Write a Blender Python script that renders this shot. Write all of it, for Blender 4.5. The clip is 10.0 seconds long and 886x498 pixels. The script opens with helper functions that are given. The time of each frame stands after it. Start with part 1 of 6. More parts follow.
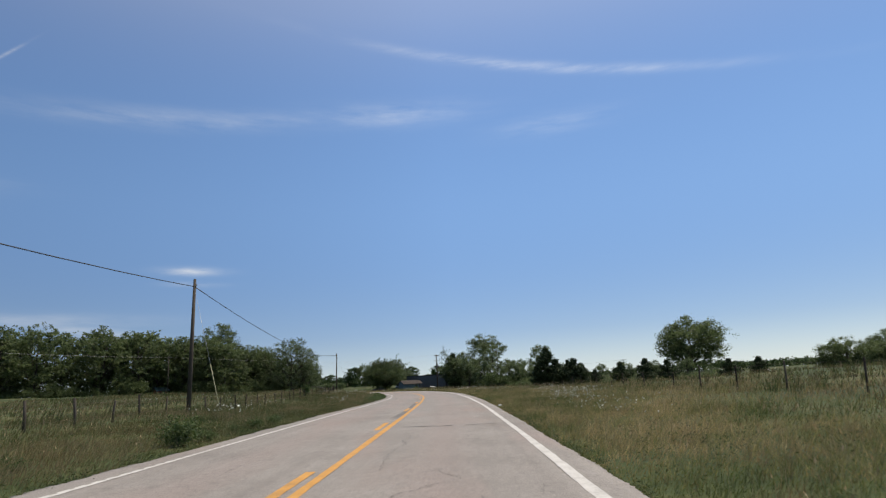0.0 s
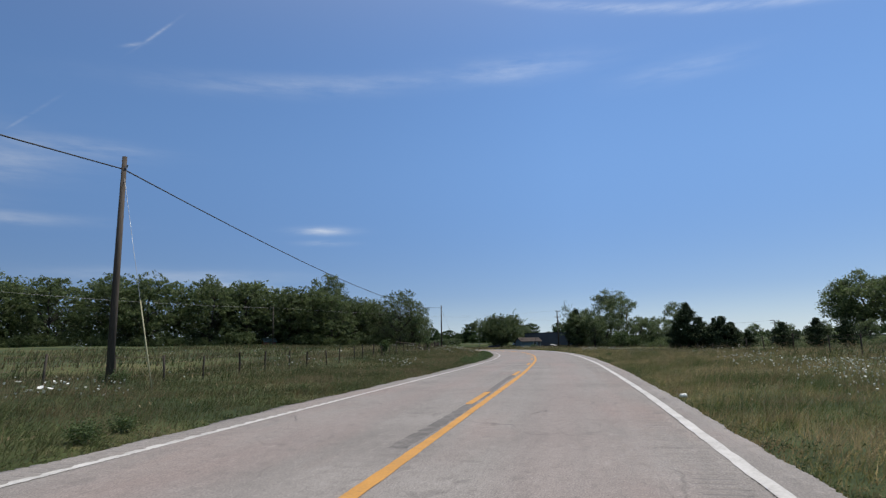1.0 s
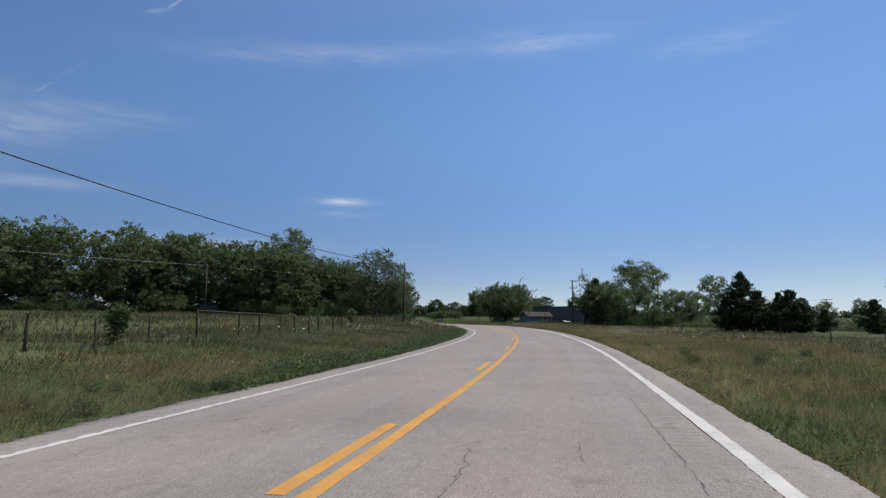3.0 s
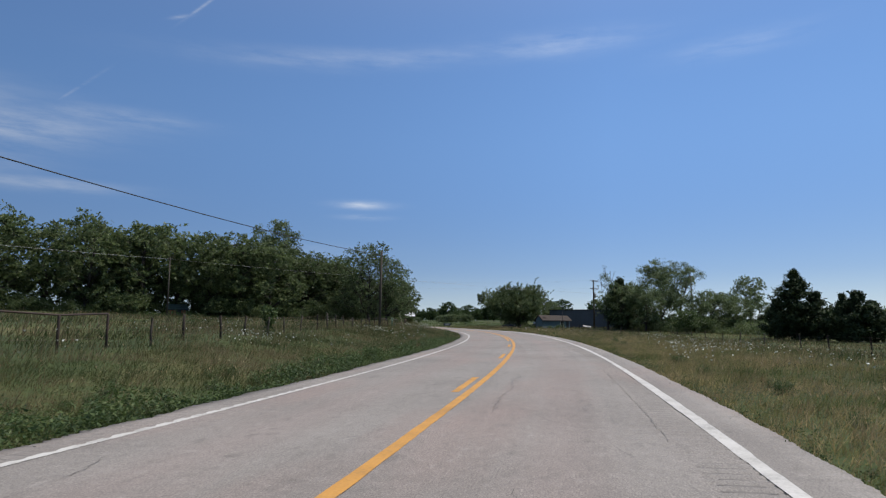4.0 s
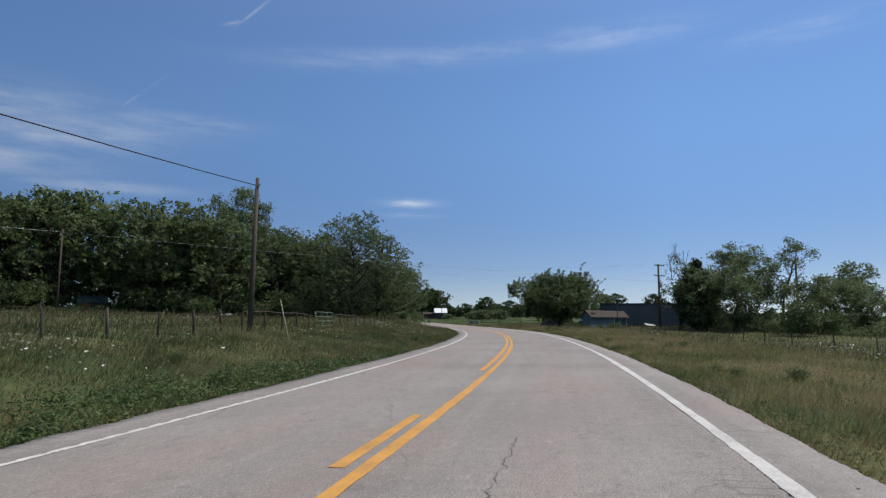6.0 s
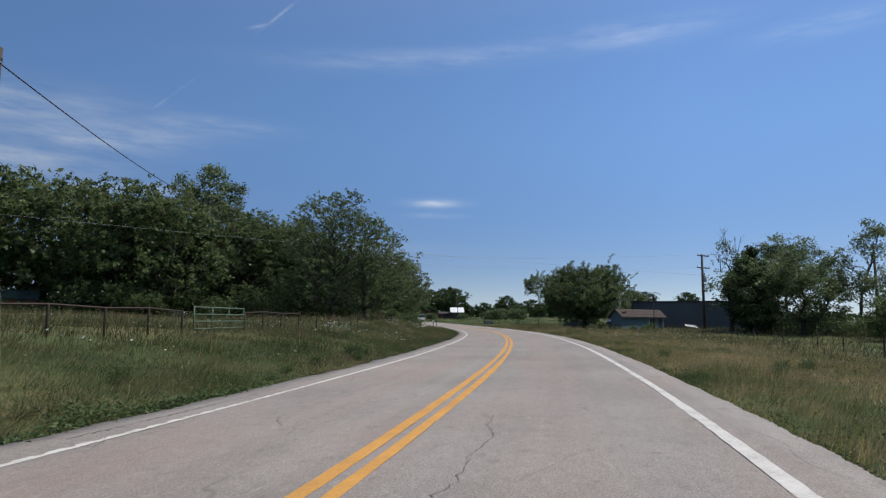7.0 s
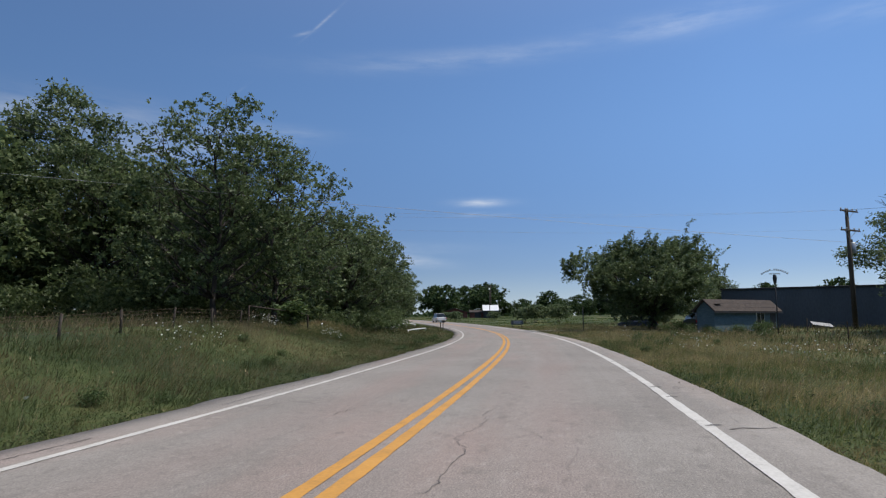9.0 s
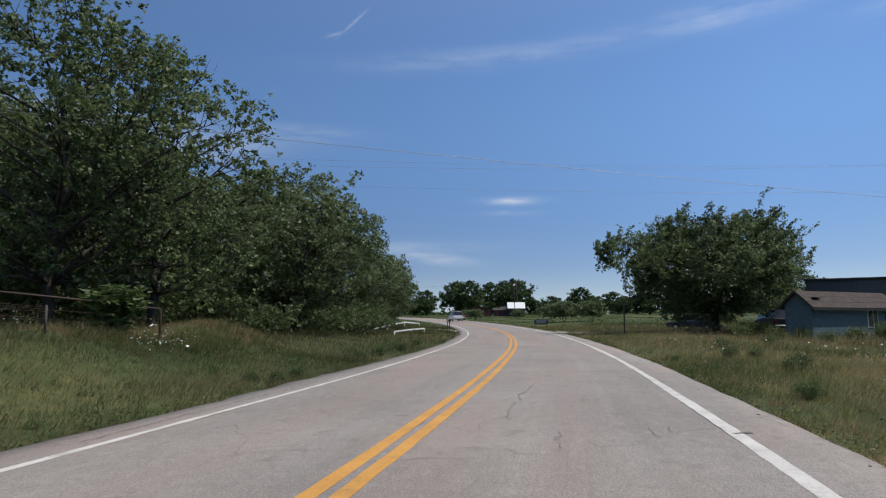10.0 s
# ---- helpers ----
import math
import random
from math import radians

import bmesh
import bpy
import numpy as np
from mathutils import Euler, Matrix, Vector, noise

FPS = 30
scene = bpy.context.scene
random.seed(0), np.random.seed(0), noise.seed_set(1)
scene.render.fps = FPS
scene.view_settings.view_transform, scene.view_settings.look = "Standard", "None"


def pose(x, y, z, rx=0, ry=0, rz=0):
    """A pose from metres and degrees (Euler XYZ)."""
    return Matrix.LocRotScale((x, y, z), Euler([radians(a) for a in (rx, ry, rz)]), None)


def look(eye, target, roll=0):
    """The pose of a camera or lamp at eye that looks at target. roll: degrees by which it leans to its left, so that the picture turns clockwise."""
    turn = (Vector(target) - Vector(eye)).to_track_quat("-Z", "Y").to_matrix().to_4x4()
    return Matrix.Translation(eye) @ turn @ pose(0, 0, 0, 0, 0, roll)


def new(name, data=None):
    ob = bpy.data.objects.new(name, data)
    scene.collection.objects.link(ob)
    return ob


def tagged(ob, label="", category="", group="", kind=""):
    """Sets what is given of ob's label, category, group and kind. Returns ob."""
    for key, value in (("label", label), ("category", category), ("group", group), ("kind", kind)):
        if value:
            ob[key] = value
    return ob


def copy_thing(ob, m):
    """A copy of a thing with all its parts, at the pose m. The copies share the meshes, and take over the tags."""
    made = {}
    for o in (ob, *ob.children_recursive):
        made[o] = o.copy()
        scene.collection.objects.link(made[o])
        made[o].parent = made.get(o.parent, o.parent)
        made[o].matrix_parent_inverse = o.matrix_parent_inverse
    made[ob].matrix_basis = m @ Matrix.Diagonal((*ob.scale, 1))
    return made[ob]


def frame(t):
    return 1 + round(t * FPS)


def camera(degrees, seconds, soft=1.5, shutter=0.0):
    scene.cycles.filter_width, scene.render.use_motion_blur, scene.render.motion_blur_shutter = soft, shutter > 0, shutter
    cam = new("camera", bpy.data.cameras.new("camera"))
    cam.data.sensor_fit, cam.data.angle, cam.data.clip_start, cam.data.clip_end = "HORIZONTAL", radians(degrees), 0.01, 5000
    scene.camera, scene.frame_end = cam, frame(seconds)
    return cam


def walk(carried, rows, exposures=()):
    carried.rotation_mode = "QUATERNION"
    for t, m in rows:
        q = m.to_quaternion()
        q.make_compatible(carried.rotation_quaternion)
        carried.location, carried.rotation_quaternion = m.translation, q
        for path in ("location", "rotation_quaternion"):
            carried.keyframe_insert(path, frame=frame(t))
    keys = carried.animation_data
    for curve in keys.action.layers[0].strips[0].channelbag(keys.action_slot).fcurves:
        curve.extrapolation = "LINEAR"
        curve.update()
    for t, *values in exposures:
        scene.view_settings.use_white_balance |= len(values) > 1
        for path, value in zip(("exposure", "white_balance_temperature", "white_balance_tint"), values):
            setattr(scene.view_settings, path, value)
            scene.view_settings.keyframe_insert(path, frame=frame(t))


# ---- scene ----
# ---------------------------------------------------------------- camera
cam = camera(70.89, 10.0, soft=1.25, shutter=0.04)
PATH = [  # seconds, x, y, z, yaw, pitch, lean to the right
    (0.0, 2.1, 0.02, 1.26, 0.31, 12.52, 3.17),
    (0.5, 2.11, 8.29, 1.34, 8.78, 10.19, 2.46),
    (1.0, 2.04, 16.43, 1.43, 11.76, 9.11, 1.59),
    (1.5, 2.0, 24.37, 1.51, 14.0, 8.31, 1.44),
    (2.0, 1.94, 32.2, 1.58, 12.44, 7.39, 1.34),
    (2.5, 1.82, 39.91, 1.64, 12.75, 6.62, 0.59),
    (4.0, 0.86, 62.78, 1.78, 15.24, 6.97, -0.32),
    (4.5, 0.32, 70.24, 1.82, 16.32, 7.01, -0.61),
    (5.0, -0.24, 77.62, 1.86, 17.34, 7.06, -0.63),
    (5.5, -0.95, 84.77, 1.9, 18.54, 6.86, -0.47),
    (7.0, -4.02, 105.72, 2.0, 21.98, 6.69, -0.41),
    (7.5, -5.39, 112.97, 2.03, 23.08, 6.83, -0.64),
    (8.0, -6.95, 120.24, 2.06, 24.34, 6.86, -0.16),
    (8.5, -8.54, 127.53, 2.1, 25.26, 6.68, 0.12),
    (9.0, -10.32, 134.71, 2.13, 26.29, 6.66, 0.34),
    (9.5, -12.3, 141.78, 2.16, 27.58, 6.49, 0.43),
    (10.0, -14.37, 148.67, 2.17, 29.12, 6.53, 0.15),
]
walk(cam, [(t, pose(x, y, z, 0, 0, yaw) @ pose(0, 0, 0, 90 + pitch) @ pose(0, 0, 0, 0, 0, -lean))
           for t, x, y, z, yaw, pitch, lean in PATH],
     exposures=[(0.0, 0.1, 7150, 10), (0.5, 0.04, 6900, 10), (1.0, 0.0, 6550, 10), (10.0, 0.0, 6500, 10)])

# ---------------------------------------------------------------- world and sun
SUN_AZ, SUN_EL = radians(62), radians(58)      # azimuth clockwise from +y
sun_way = Vector((math.sin(SUN_AZ) * math.cos(SUN_EL), math.cos(SUN_AZ) * math.cos(SUN_EL), math.sin(SUN_EL)))
sun = new("sun", bpy.data.lights.new("sun", "SUN"))
sun.data.energy, sun.data.angle, sun.data.color = 4.0, radians(0.53), (1.0, 0.95, 0.87)
sun.matrix_world = look(sun_way * 100, (0, 0, 0))

world = bpy.data.worlds.new("sky")
scene.world = world
world.use_nodes = True
wn, wl = world.node_tree.nodes, world.node_tree.links
wn.clear()
w_out, w_bg, w_sky = wn.new("ShaderNodeOutputWorld"), wn.new("ShaderNodeBackground"), wn.new("ShaderNodeTexSky")
w_sky.sky_type, w_sky.sun_disc, w_sky.sun_elevation, w_sky.sun_rotation = "NISHITA", False, SUN_EL, SUN_AZ
w_sky.air_density, w_sky.dust_density, w_sky.ozone_density, w_sky.altitude = 1.0, 0.25, 2.0, 300
w_bg.inputs["Strength"].default_value = 0.115


def wmath(op, a, b=0.0, c=0.0):
    q = wn.new("ShaderNodeMath")
    q.operation = op
    for i, v in enumerate((a, b, c)):
        if isinstance(v, (int, float)):
            q.inputs[i].default_value = v
        else:
            wl.new(v, q.inputs[i])
    return q.outputs[0]


w_hsv = wn.new("ShaderNodeHueSaturation")
w_hsv.inputs["Saturation"].default_value = 1.1
wl.new(w_sky.outputs[0], w_hsv.inputs["Color"])
w_sep = wn.new("ShaderNodeSeparateXYZ")
wl.new(wn.new("ShaderNodeTexCoord").outputs["Generated"], w_sep.inputs[0])
w_az = wmath("MULTIPLY", wmath("ARCTAN2", w_sep.outputs[0], w_sep.outputs[1]), 57.2958)
w_el = wmath("MULTIPLY", wmath("ARCSINE", w_sep.outputs[2]), 57.2958)
# thin cirrus and one windscreen reflection: azimuth, elevation, half length, half height, rise per degree, density
SKY_STREAKS = [(-22.8, 10.85, 2.3, 0.33, 0.0, 0.66), (-22.5, 9.75, 2.0, 0.22, 0.0, 0.3), (-24, 23.6, 13, 0.8, 0.06, 0.2), (-5, 24.8, 7, 0.9, 0.02, 0.24), (11, 23.0, 5, 0.9, 0.04, 0.13),
          # the streak at azimuth 10, elevation 28 is a windscreen reflection painted into the sky
          (10, 28.0, 15, 0.4, -0.17, 0.34), (-44, 16.6, 5.5, 0.7, 0.02, 0.3), (-52, 14.6, 7, 1.5, 0.1, 0.46), (-49, 10.7, 6, 0.5, 0.02, 0.34), (-58, 12.2, 7, 1.2, 0.0, 0.46), (-60, 16.0, 9, 1.5, 0.06, 0.42),
          (-37.5, 26.4, 1.3, 0.15, 0.85, 0.36), (-39.3, 25.25, 0.8, 0.14, 0.3, 0.34), (-46.6, 18.5, 1.4, 0.16, 0.9, 0.22), (-30, 5.7, 3.4, 0.55, -0.1, 0.42), (-36, 6.6, 9, 0.6, 0.0, 0.26), (-41, 16.8, 2.6, 0.4, 0.0, 0.26)]
w_xyz = wn.new("ShaderNodeCombineXYZ")
wl.new(wmath("MULTIPLY", w_az, 0.11), w_xyz.inputs[0])
wl.new(wmath("MULTIPLY", w_el, 0.62), w_xyz.inputs[1])
w_noise = wn.new("ShaderNodeTexNoise")
w_noise.inputs["Scale"].default_value, w_noise.inputs["Detail"].default_value, w_noise.inputs["Roughness"].default_value = 1.5, 7, 0.62
wl.new(w_xyz.outputs[0], w_noise.inputs["Vector"])
w_tex = wmath("SMOOTH_MIN", wmath("MAXIMUM", wmath("MULTIPLY_ADD", w_noise.outputs["Fac"], 2.6, -0.75), 0.0), 1.0, 0.2)
total = None
for az, el, hw, hh, rise, dens in SKY_STREAKS:
    u = wmath("SUBTRACT", w_az, az)
    v = wmath("SUBTRACT", wmath("SUBTRACT", w_el, el), wmath("MULTIPLY", u, rise))
    d2 = wmath("ADD", wmath("POWER", wmath("ABSOLUTE", wmath("DIVIDE", u, hw)), 2.0), wmath("POWER", wmath("ABSOLUTE", wmath("DIVIDE", v, hh)), 2.0))
    g = wmath("MULTIPLY", wmath("POWER", 2.718, wmath("MULTIPLY", d2, -1.0)), dens)
    total = g if total is None else wmath("MAXIMUM", total, g)
w_mix = wn.new("ShaderNodeMix")
w_mix.data_type = "RGBA"
wl.new(wmath("MULTIPLY", total, w_tex), w_mix.inputs["Factor"])
# clear-air gradient from the hazy horizon to the deep zenith, blended with the sky model
w_ramp = wn.new("ShaderNodeValToRGB")
w_ramp.color_ramp.interpolation = "B_SPLINE"
for pos, c in ((0.0, (0.48, 0.63, 0.76)), (0.08, (0.495, 0.69, 0.865)), (0.28, (0.197, 0.388, 0.765)), (0.55, (0.074, 0.193, 0.54)), (1.0, (0.066, 0.17, 0.475))):
    e = w_ramp.color_ramp.elements.new(pos) if pos not in (0.0, 1.0) else w_ramp.color_ramp.elements[int(pos)]
    e.color = (*c, 1)
wl.new(wmath("DIVIDE", wmath("MAXIMUM", w_el, 0.0), 60.0), w_ramp.inputs[0])
w_scale = wn.new("ShaderNodeMix")
w_scale.data_type, w_scale.blend_type = "RGBA", "MULTIPLY"
w_scale.inputs["Factor"].default_value = 1
wl.new(w_ramp.outputs[0], w_scale.inputs["A"])
w_scale.inputs["B"].default_value = (8.7, 8.7, 8.7, 1)
w_base = wn.new("ShaderNodeMix")
w_base.data_type = "RGBA"
w_base.inputs["Factor"].default_value = 0.68
wl.new(w_hsv.outputs[0], w_base.inputs["A"])
wl.new(w_scale.outputs["Result"], w_base.inputs["B"])
wl.new(w_base.outputs["Result"], w_mix.inputs["A"])
w_mix.inputs["B"].default_value = (7.4, 7.8, 8.3, 1)
w_side = wmath("POWER", 2.0, wmath("MULTIPLY", wmath("MINIMUM", wmath("MAXIMUM", wmath("ADD", w_az, 14.0), -55.0), 14.0), 0.0105))
w_grade = wn.new("ShaderNodeMix")
w_grade.data_type, w_grade.blend_type = "RGBA", "MULTIPLY"
w_grade.inputs["Factor"].default_value = 1
wl.new(w_mix.outputs["Result"], w_grade.inputs["A"])
wl.new(w_side, w_grade.inputs["B"])
wl.new(w_grade.outputs["Result"], w_bg.inputs["Color"])
wl.new(w_bg.outputs[0], w_out.inputs["Surface"])


# ---------------------------------------------------------------- materials
def material(name, colours, scale=6.0, fine=60.0, rough=0.85, bump=0.3, metal=0.0, leaf=0.0, island=0.0, objrand=0.0, stretch=(1, 1, 1), bump_dist=0.02, gain=1.0, spec=0.3, flick=0.0, grit=0.45, dry=None):
    """Noise-mixed paint: colours is (dark, mid, light); scale and fine are the two sizes of variation; dry is the colour of withered patches."""
    m = bpy.data.materials.new(name)
    m.use_nodes = True
    n, l = m.node_tree.nodes, m.node_tree.links
    b, out = n["Principled BSDF"], n["Material Output"]
    b.inputs["Roughness"].default_value, b.inputs["Metallic"].default_value = rough, metal
    b.inputs["Specular IOR Level"].default_value = spec
    tc, mp = n.new("ShaderNodeTexCoord"), n.new("ShaderNodeMapping")
    mp.inputs["Scale"].default_value = stretch
    l.new(tc.outputs["Object"], mp.inputs["Vector"])
    big, small = n.new("ShaderNodeTexNoise"), n.new("ShaderNodeTexNoise")
    big.inputs["Scale"].default_value, small.inputs["Scale"].default_value = scale, fine
    big.inputs["Detail"].default_value, small.inputs["Detail"].default_value = 5, 4
    for q in (big, small):
        l.new(mp.outputs[0], q.inputs["Vector"])
    add = n.new("ShaderNodeMath")
    add.operation = "MULTIPLY_ADD"
    add.inputs[1].default_value = grit
    l.new(small.outputs["Fac"], add.inputs[0])
    half = n.new("ShaderNodeMath")
    half.operation = "MULTIPLY_ADD"
    half.inputs[1].default_value, half.inputs[2].default_value = 0.55 * gain, 0.275 * (1 - gain) + 0.5 * (0.45 - grit)
    l.new(big.outputs["Fac"], half.inputs[0])
    l.new(half.outputs[0], add.inputs[2])
    fac = add.outputs[0]
    if island or objrand:
        src = n.new("ShaderNodeNewGeometry").outputs["Random Per Island"] if island else n.new("ShaderNodeObjectInfo").outputs["Random"]
        amount = island or objrand
        mul = n.new("ShaderNodeMath")
        mul.operation = "MULTIPLY_ADD"
        mul.inputs[1].default_value = amount
        mul.inputs[2].default_value = -amount / 2
        l.new(src, mul.inputs[0])
        plus = n.new("ShaderNodeMath")
        l.new(fac, plus.inputs[0])
        l.new(mul.outputs[0], plus.inputs[1])
        fac = plus.outputs[0]
    ramp = n.new("ShaderNodeValToRGB")
    ramp.color_ramp.elements[0].position, ramp.color_ramp.elements[1].position = 0.3, 0.7
    ramp.color_ramp.elements[0].color = (*colours[0], 1)
    ramp.color_ramp.elements[1].color = (*colours[-1], 1)
    for k, c in enumerate(colours[1:-1]):
        e = ramp.color_ramp.elements.new(0.3 + 0.4 * (k + 1) / (len(colours) - 1))
        e.color = (*c, 1)
    l.new(fac, ramp.inputs[0])
    colour = ramp.outputs[0]
    if dry:
        patch, much, wither = n.new("ShaderNodeTexNoise"), n.new("ShaderNodeMapRange"), n.new("ShaderNodeMix")
        patch.inputs["Scale"].default_value, patch.inputs["Detail"].default_value = 1.05, 3.5
        l.new(mp.outputs[0], patch.inputs["Vector"])
        much.inputs["From Min"].default_value, much.inputs["From Max"].default_value, much.inputs["To Max"].default_value = 0.51, 0.66, 0.75
        l.new(patch.outputs["Fac"], much.inputs["Value"])
        wither.data_type = "RGBA"
        l.new(much.outputs[0], wither.inputs["Factor"])
        l.new(colour, wither.inputs["A"])
        wither.inputs["B"].default_value = (*dry, 1)
        colour = wither.outputs["Result"]
    if flick:
        hashed, span, tint = n.new("ShaderNodeMath"), n.new("ShaderNodeMapRange"), n.new("ShaderNodeMix")
        spread = n.new("ShaderNodeMath")
        spread.operation, hashed.operation = "MULTIPLY", "FRACT"
        spread.inputs[1].default_value = 17.31
        l.new(n.new("ShaderNodeNewGeometry").outputs["Random Per Island"], spread.inputs[0])
        l.new(spread.outputs[0], hashed.inputs[0])
        span.inputs["To Min"].default_value, span.inputs["To Max"].default_value = 1 - flick, 1 + flick
        l.new(hashed.outputs[0], span.inputs["Value"])
        tint.data_type, tint.blend_type = "RGBA", "MULTIPLY"
        tint.inputs["Factor"].default_value = 1
        l.new(colour, tint.inputs["A"])
        l.new(span.outputs[0], tint.inputs["B"])
        colour = tint.outputs["Result"]
    l.new(colour, b.inputs["Base Color"])
    if bump:
        bp = n.new("ShaderNodeBump")
        bp.inputs["Strength"].default_value, bp.inputs["Distance"].default_value = bump, bump_dist
        l.new(small.outputs["Fac"], bp.inputs["Height"])
        l.new(bp.outputs[0], b.inputs["Normal"])
    if leaf:
        tr, mix = n.new("ShaderNodeBsdfTranslucent"), n.new("ShaderNodeMixShader")
        mix.inputs[0].default_value = leaf
        l.new(colour, tr.inputs["Color"])
        l.new(b.outputs[0], mix.inputs[1])
        l.new(tr.outputs[0], mix.inputs[2])
        l.new(mix.outputs[0], out.inputs["Surface"])
    return m


def asphalt():
    """Pale worn asphalt: aggregate grain, stains along the lanes, a reddish lane middle and fine crazing, by the strip's own (d, s) coordinates."""
    m = material("asphalt", [(0.17, 0.153, 0.137), (0.226, 0.205, 0.185), (0.28, 0.256, 0.232)], 0.35, 90, 0.88, 0.22, bump_dist=0.005)
    n, l = m.node_tree.nodes, m.node_tree.links
    b = n["Principled BSDF"]
    col = b.inputs["Base Color"].links[0].from_socket
    uv = n.new("ShaderNodeUVMap")

    def layer(scale, sx, sy, lo, hi, colour, fac, kind="noise"):
        nonlocal col
        mp = n.new("ShaderNodeMapping")
        mp.inputs["Scale"].default_value = (sx, sy, 1)
        l.new(uv.outputs[0], mp.inputs["Vector"])
        if kind == "noise":
            t = n.new("ShaderNodeTexNoise")
            t.inputs["Detail"].default_value = 6
            out = t.outputs["Fac"]
        else:
            w = n.new("ShaderNodeTexNoise")
            w.inputs["Scale"].default_value = 1.7
            l.new(mp.outputs[0], w.inputs["Vector"])
            mixv = n.new("ShaderNodeMix")
            mixv.data_type = "VECTOR"
            mixv.inputs["Factor"].default_value = 0.35
            l.new(mp.outputs[0], mixv.inputs["A"])
            l.new(w.outputs["Color"], mixv.inputs["B"])
            t = n.new("ShaderNodeTexVoronoi")
            t.feature = "DISTANCE_TO_EDGE"
            l.new(mixv.outputs["Result"], t.inputs["Vector"])
            out = t.outputs["Distance"]
        t.inputs["Scale"].default_value = scale
        if kind == "noise":
            l.new(mp.outputs[0], t.inputs["Vector"])
        r = n.new("ShaderNodeMapRange")
        r.inputs["From Min"].default_value, r.inputs["From Max"].default_value = lo, hi
        r.inputs["To Min"].default_value, r.inputs["To Max"].default_value = 0, fac
        l.new(out, r.inputs["Value"])
        mx = n.new("ShaderNodeMix")
        mx.data_type = "RGBA"
        l.new(r.outputs[0], mx.inputs["Factor"])
        l.new(col, mx.inputs["A"])
        mx.inputs["B"].default_value = (*colour, 1)
        col = mx.outputs["Result"]
        return r

    layer(1.0, 1.6, 0.06, 0.5, 0.75, (0.17, 0.15, 0.135), 0.5)          # long tyre stains
    layer(1.0, 2.4, 0.03, 0.52, 0.8, (0.36, 0.33, 0.30), 0.25)          # polished streaks
    layer(1.0, 0.5, 0.11, 0.5, 0.72, (0.27, 0.20, 0.175), 0.6)          # reddish patches
    crack = layer(0.5, 1.0, 0.45, 0.006, 0.001, (0.085, 0.077, 0.07), 0.5, "cell")
    mask = n.new("ShaderNodeTexNoise")
    mask.inputs["Scale"].default_value, mask.inputs["Detail"].default_value = 0.9, 6
    l.new(uv.outputs[0], mask.inputs["Vector"])
    mr = n.new("ShaderNodeMapRange")
    mr.inputs["From Min"].default_value, mr.inputs["From Max"].default_value = 0.48, 0.57
    mr.inputs["To Max"].default_value = 0.4
    l.new(mask.outputs["Fac"], mr.inputs["Value"])
    l.new(mr.outputs[0], crack.inputs["To Max"])
    # oil-reddened middle of each lane
    split, lane, band, tint = n.new("ShaderNodeSeparateXYZ"), n.new("ShaderNodeMath"), n.new("ShaderNodeMapRange"), n.new("ShaderNodeMix")
    l.new(uv.outputs[0], split.inputs[0])
    lane.operation = "ABSOLUTE"
    l.new(split.outputs[0], lane.inputs[0])
    dist = n.new("ShaderNodeMath")
    dist.operation = "SUBTRACT"
    l.new(lane.outputs[0], dist.inputs[0])
    dist.inputs[1].default_value = 1.75
    away = n.new("ShaderNodeMath")
    away.operation = "ABSOLUTE"
    l.new(dist.outputs[0], away.inputs[0])
    band.inputs["From Min"].default_value, band.inputs["From Max"].default_value = 0.75, 0.1
    band.inputs["To Min"].default_value, band.inputs["To Max"].default_value = 0.0, 0.38
    l.new(away.outputs[0], band.inputs["Value"])
    tint.data_type = "RGBA"
    l.new(band.outputs[0], tint.inputs["Factor"])
    l.new(col, tint.inputs["A"])
    tint.inputs["B"].default_value = (0.25, 0.198, 0.178, 1)
    col = tint.outputs["Result"]
    layer(1.0, 3.1, 1.9, 0.6, 0.72, (0.13, 0.118, 0.106), 0.45)           # small dark blotches
    layer(1.0, 6.5, 5.0, 0.64, 0.76, (0.11, 0.1, 0.09), 0.5)              # spots of oil and grit
    layer(1.0, 9.0, 3.2, 0.56, 0.75, (0.15, 0.135, 0.12), 0.42)         # fine dark streaks along the lanes
    layer(1.0, 8.0, 3.4, 0.58, 0.78, (0.38, 0.345, 0.315), 0.35)         # fine pale streaks
    grain = n.new("ShaderNodeTexNoise")
    grain.inputs["Scale"].default_value, grain.inputs["Detail"].default_value = 60, 4
    l.new(uv.outputs[0], grain.inputs["Vector"])
    gr = n.new("ShaderNodeMapRange")
    gr.inputs["From Min"].default_value, gr.inputs["From Max"].default_value = 0.35, 0.65
    gr.inputs["To Min"].default_value, gr.inputs["To Max"].default_value = 0.7, 1.28
    l.new(grain.outputs["Fac"], gr.inputs["Value"])
    for size, low, high in ((24, 0.9, 1.1), (5.5, 0.95, 1.05)):           # coarse aggregate and uneven wear
        coarse, cr, times = n.new("ShaderNodeTexNoise"), n.new("ShaderNodeMapRange"), n.new("ShaderNodeMix")
        coarse.inputs["Scale"].default_value, coarse.inputs["Detail"].default_value = size, 5
        l.new(uv.outputs[0], coarse.inputs["Vector"])
        cr.inputs["From Min"].default_value, cr.inputs["From Max"].default_value = 0.33, 0.67
        cr.inputs["To Min"].default_value, cr.inputs["To Max"].default_value = low, high
        l.new(coarse.outputs["Fac"], cr.inputs["Value"])
        times.data_type, times.blend_type = "RGBA", "MULTIPLY"
        times.inputs["Factor"].default_value = 1
        l.new(col, times.inputs["A"])
        l.new(cr.outputs[0], times.inputs["B"])
        col = times.outputs["Result"]
    mul = n.new("ShaderNodeMix")
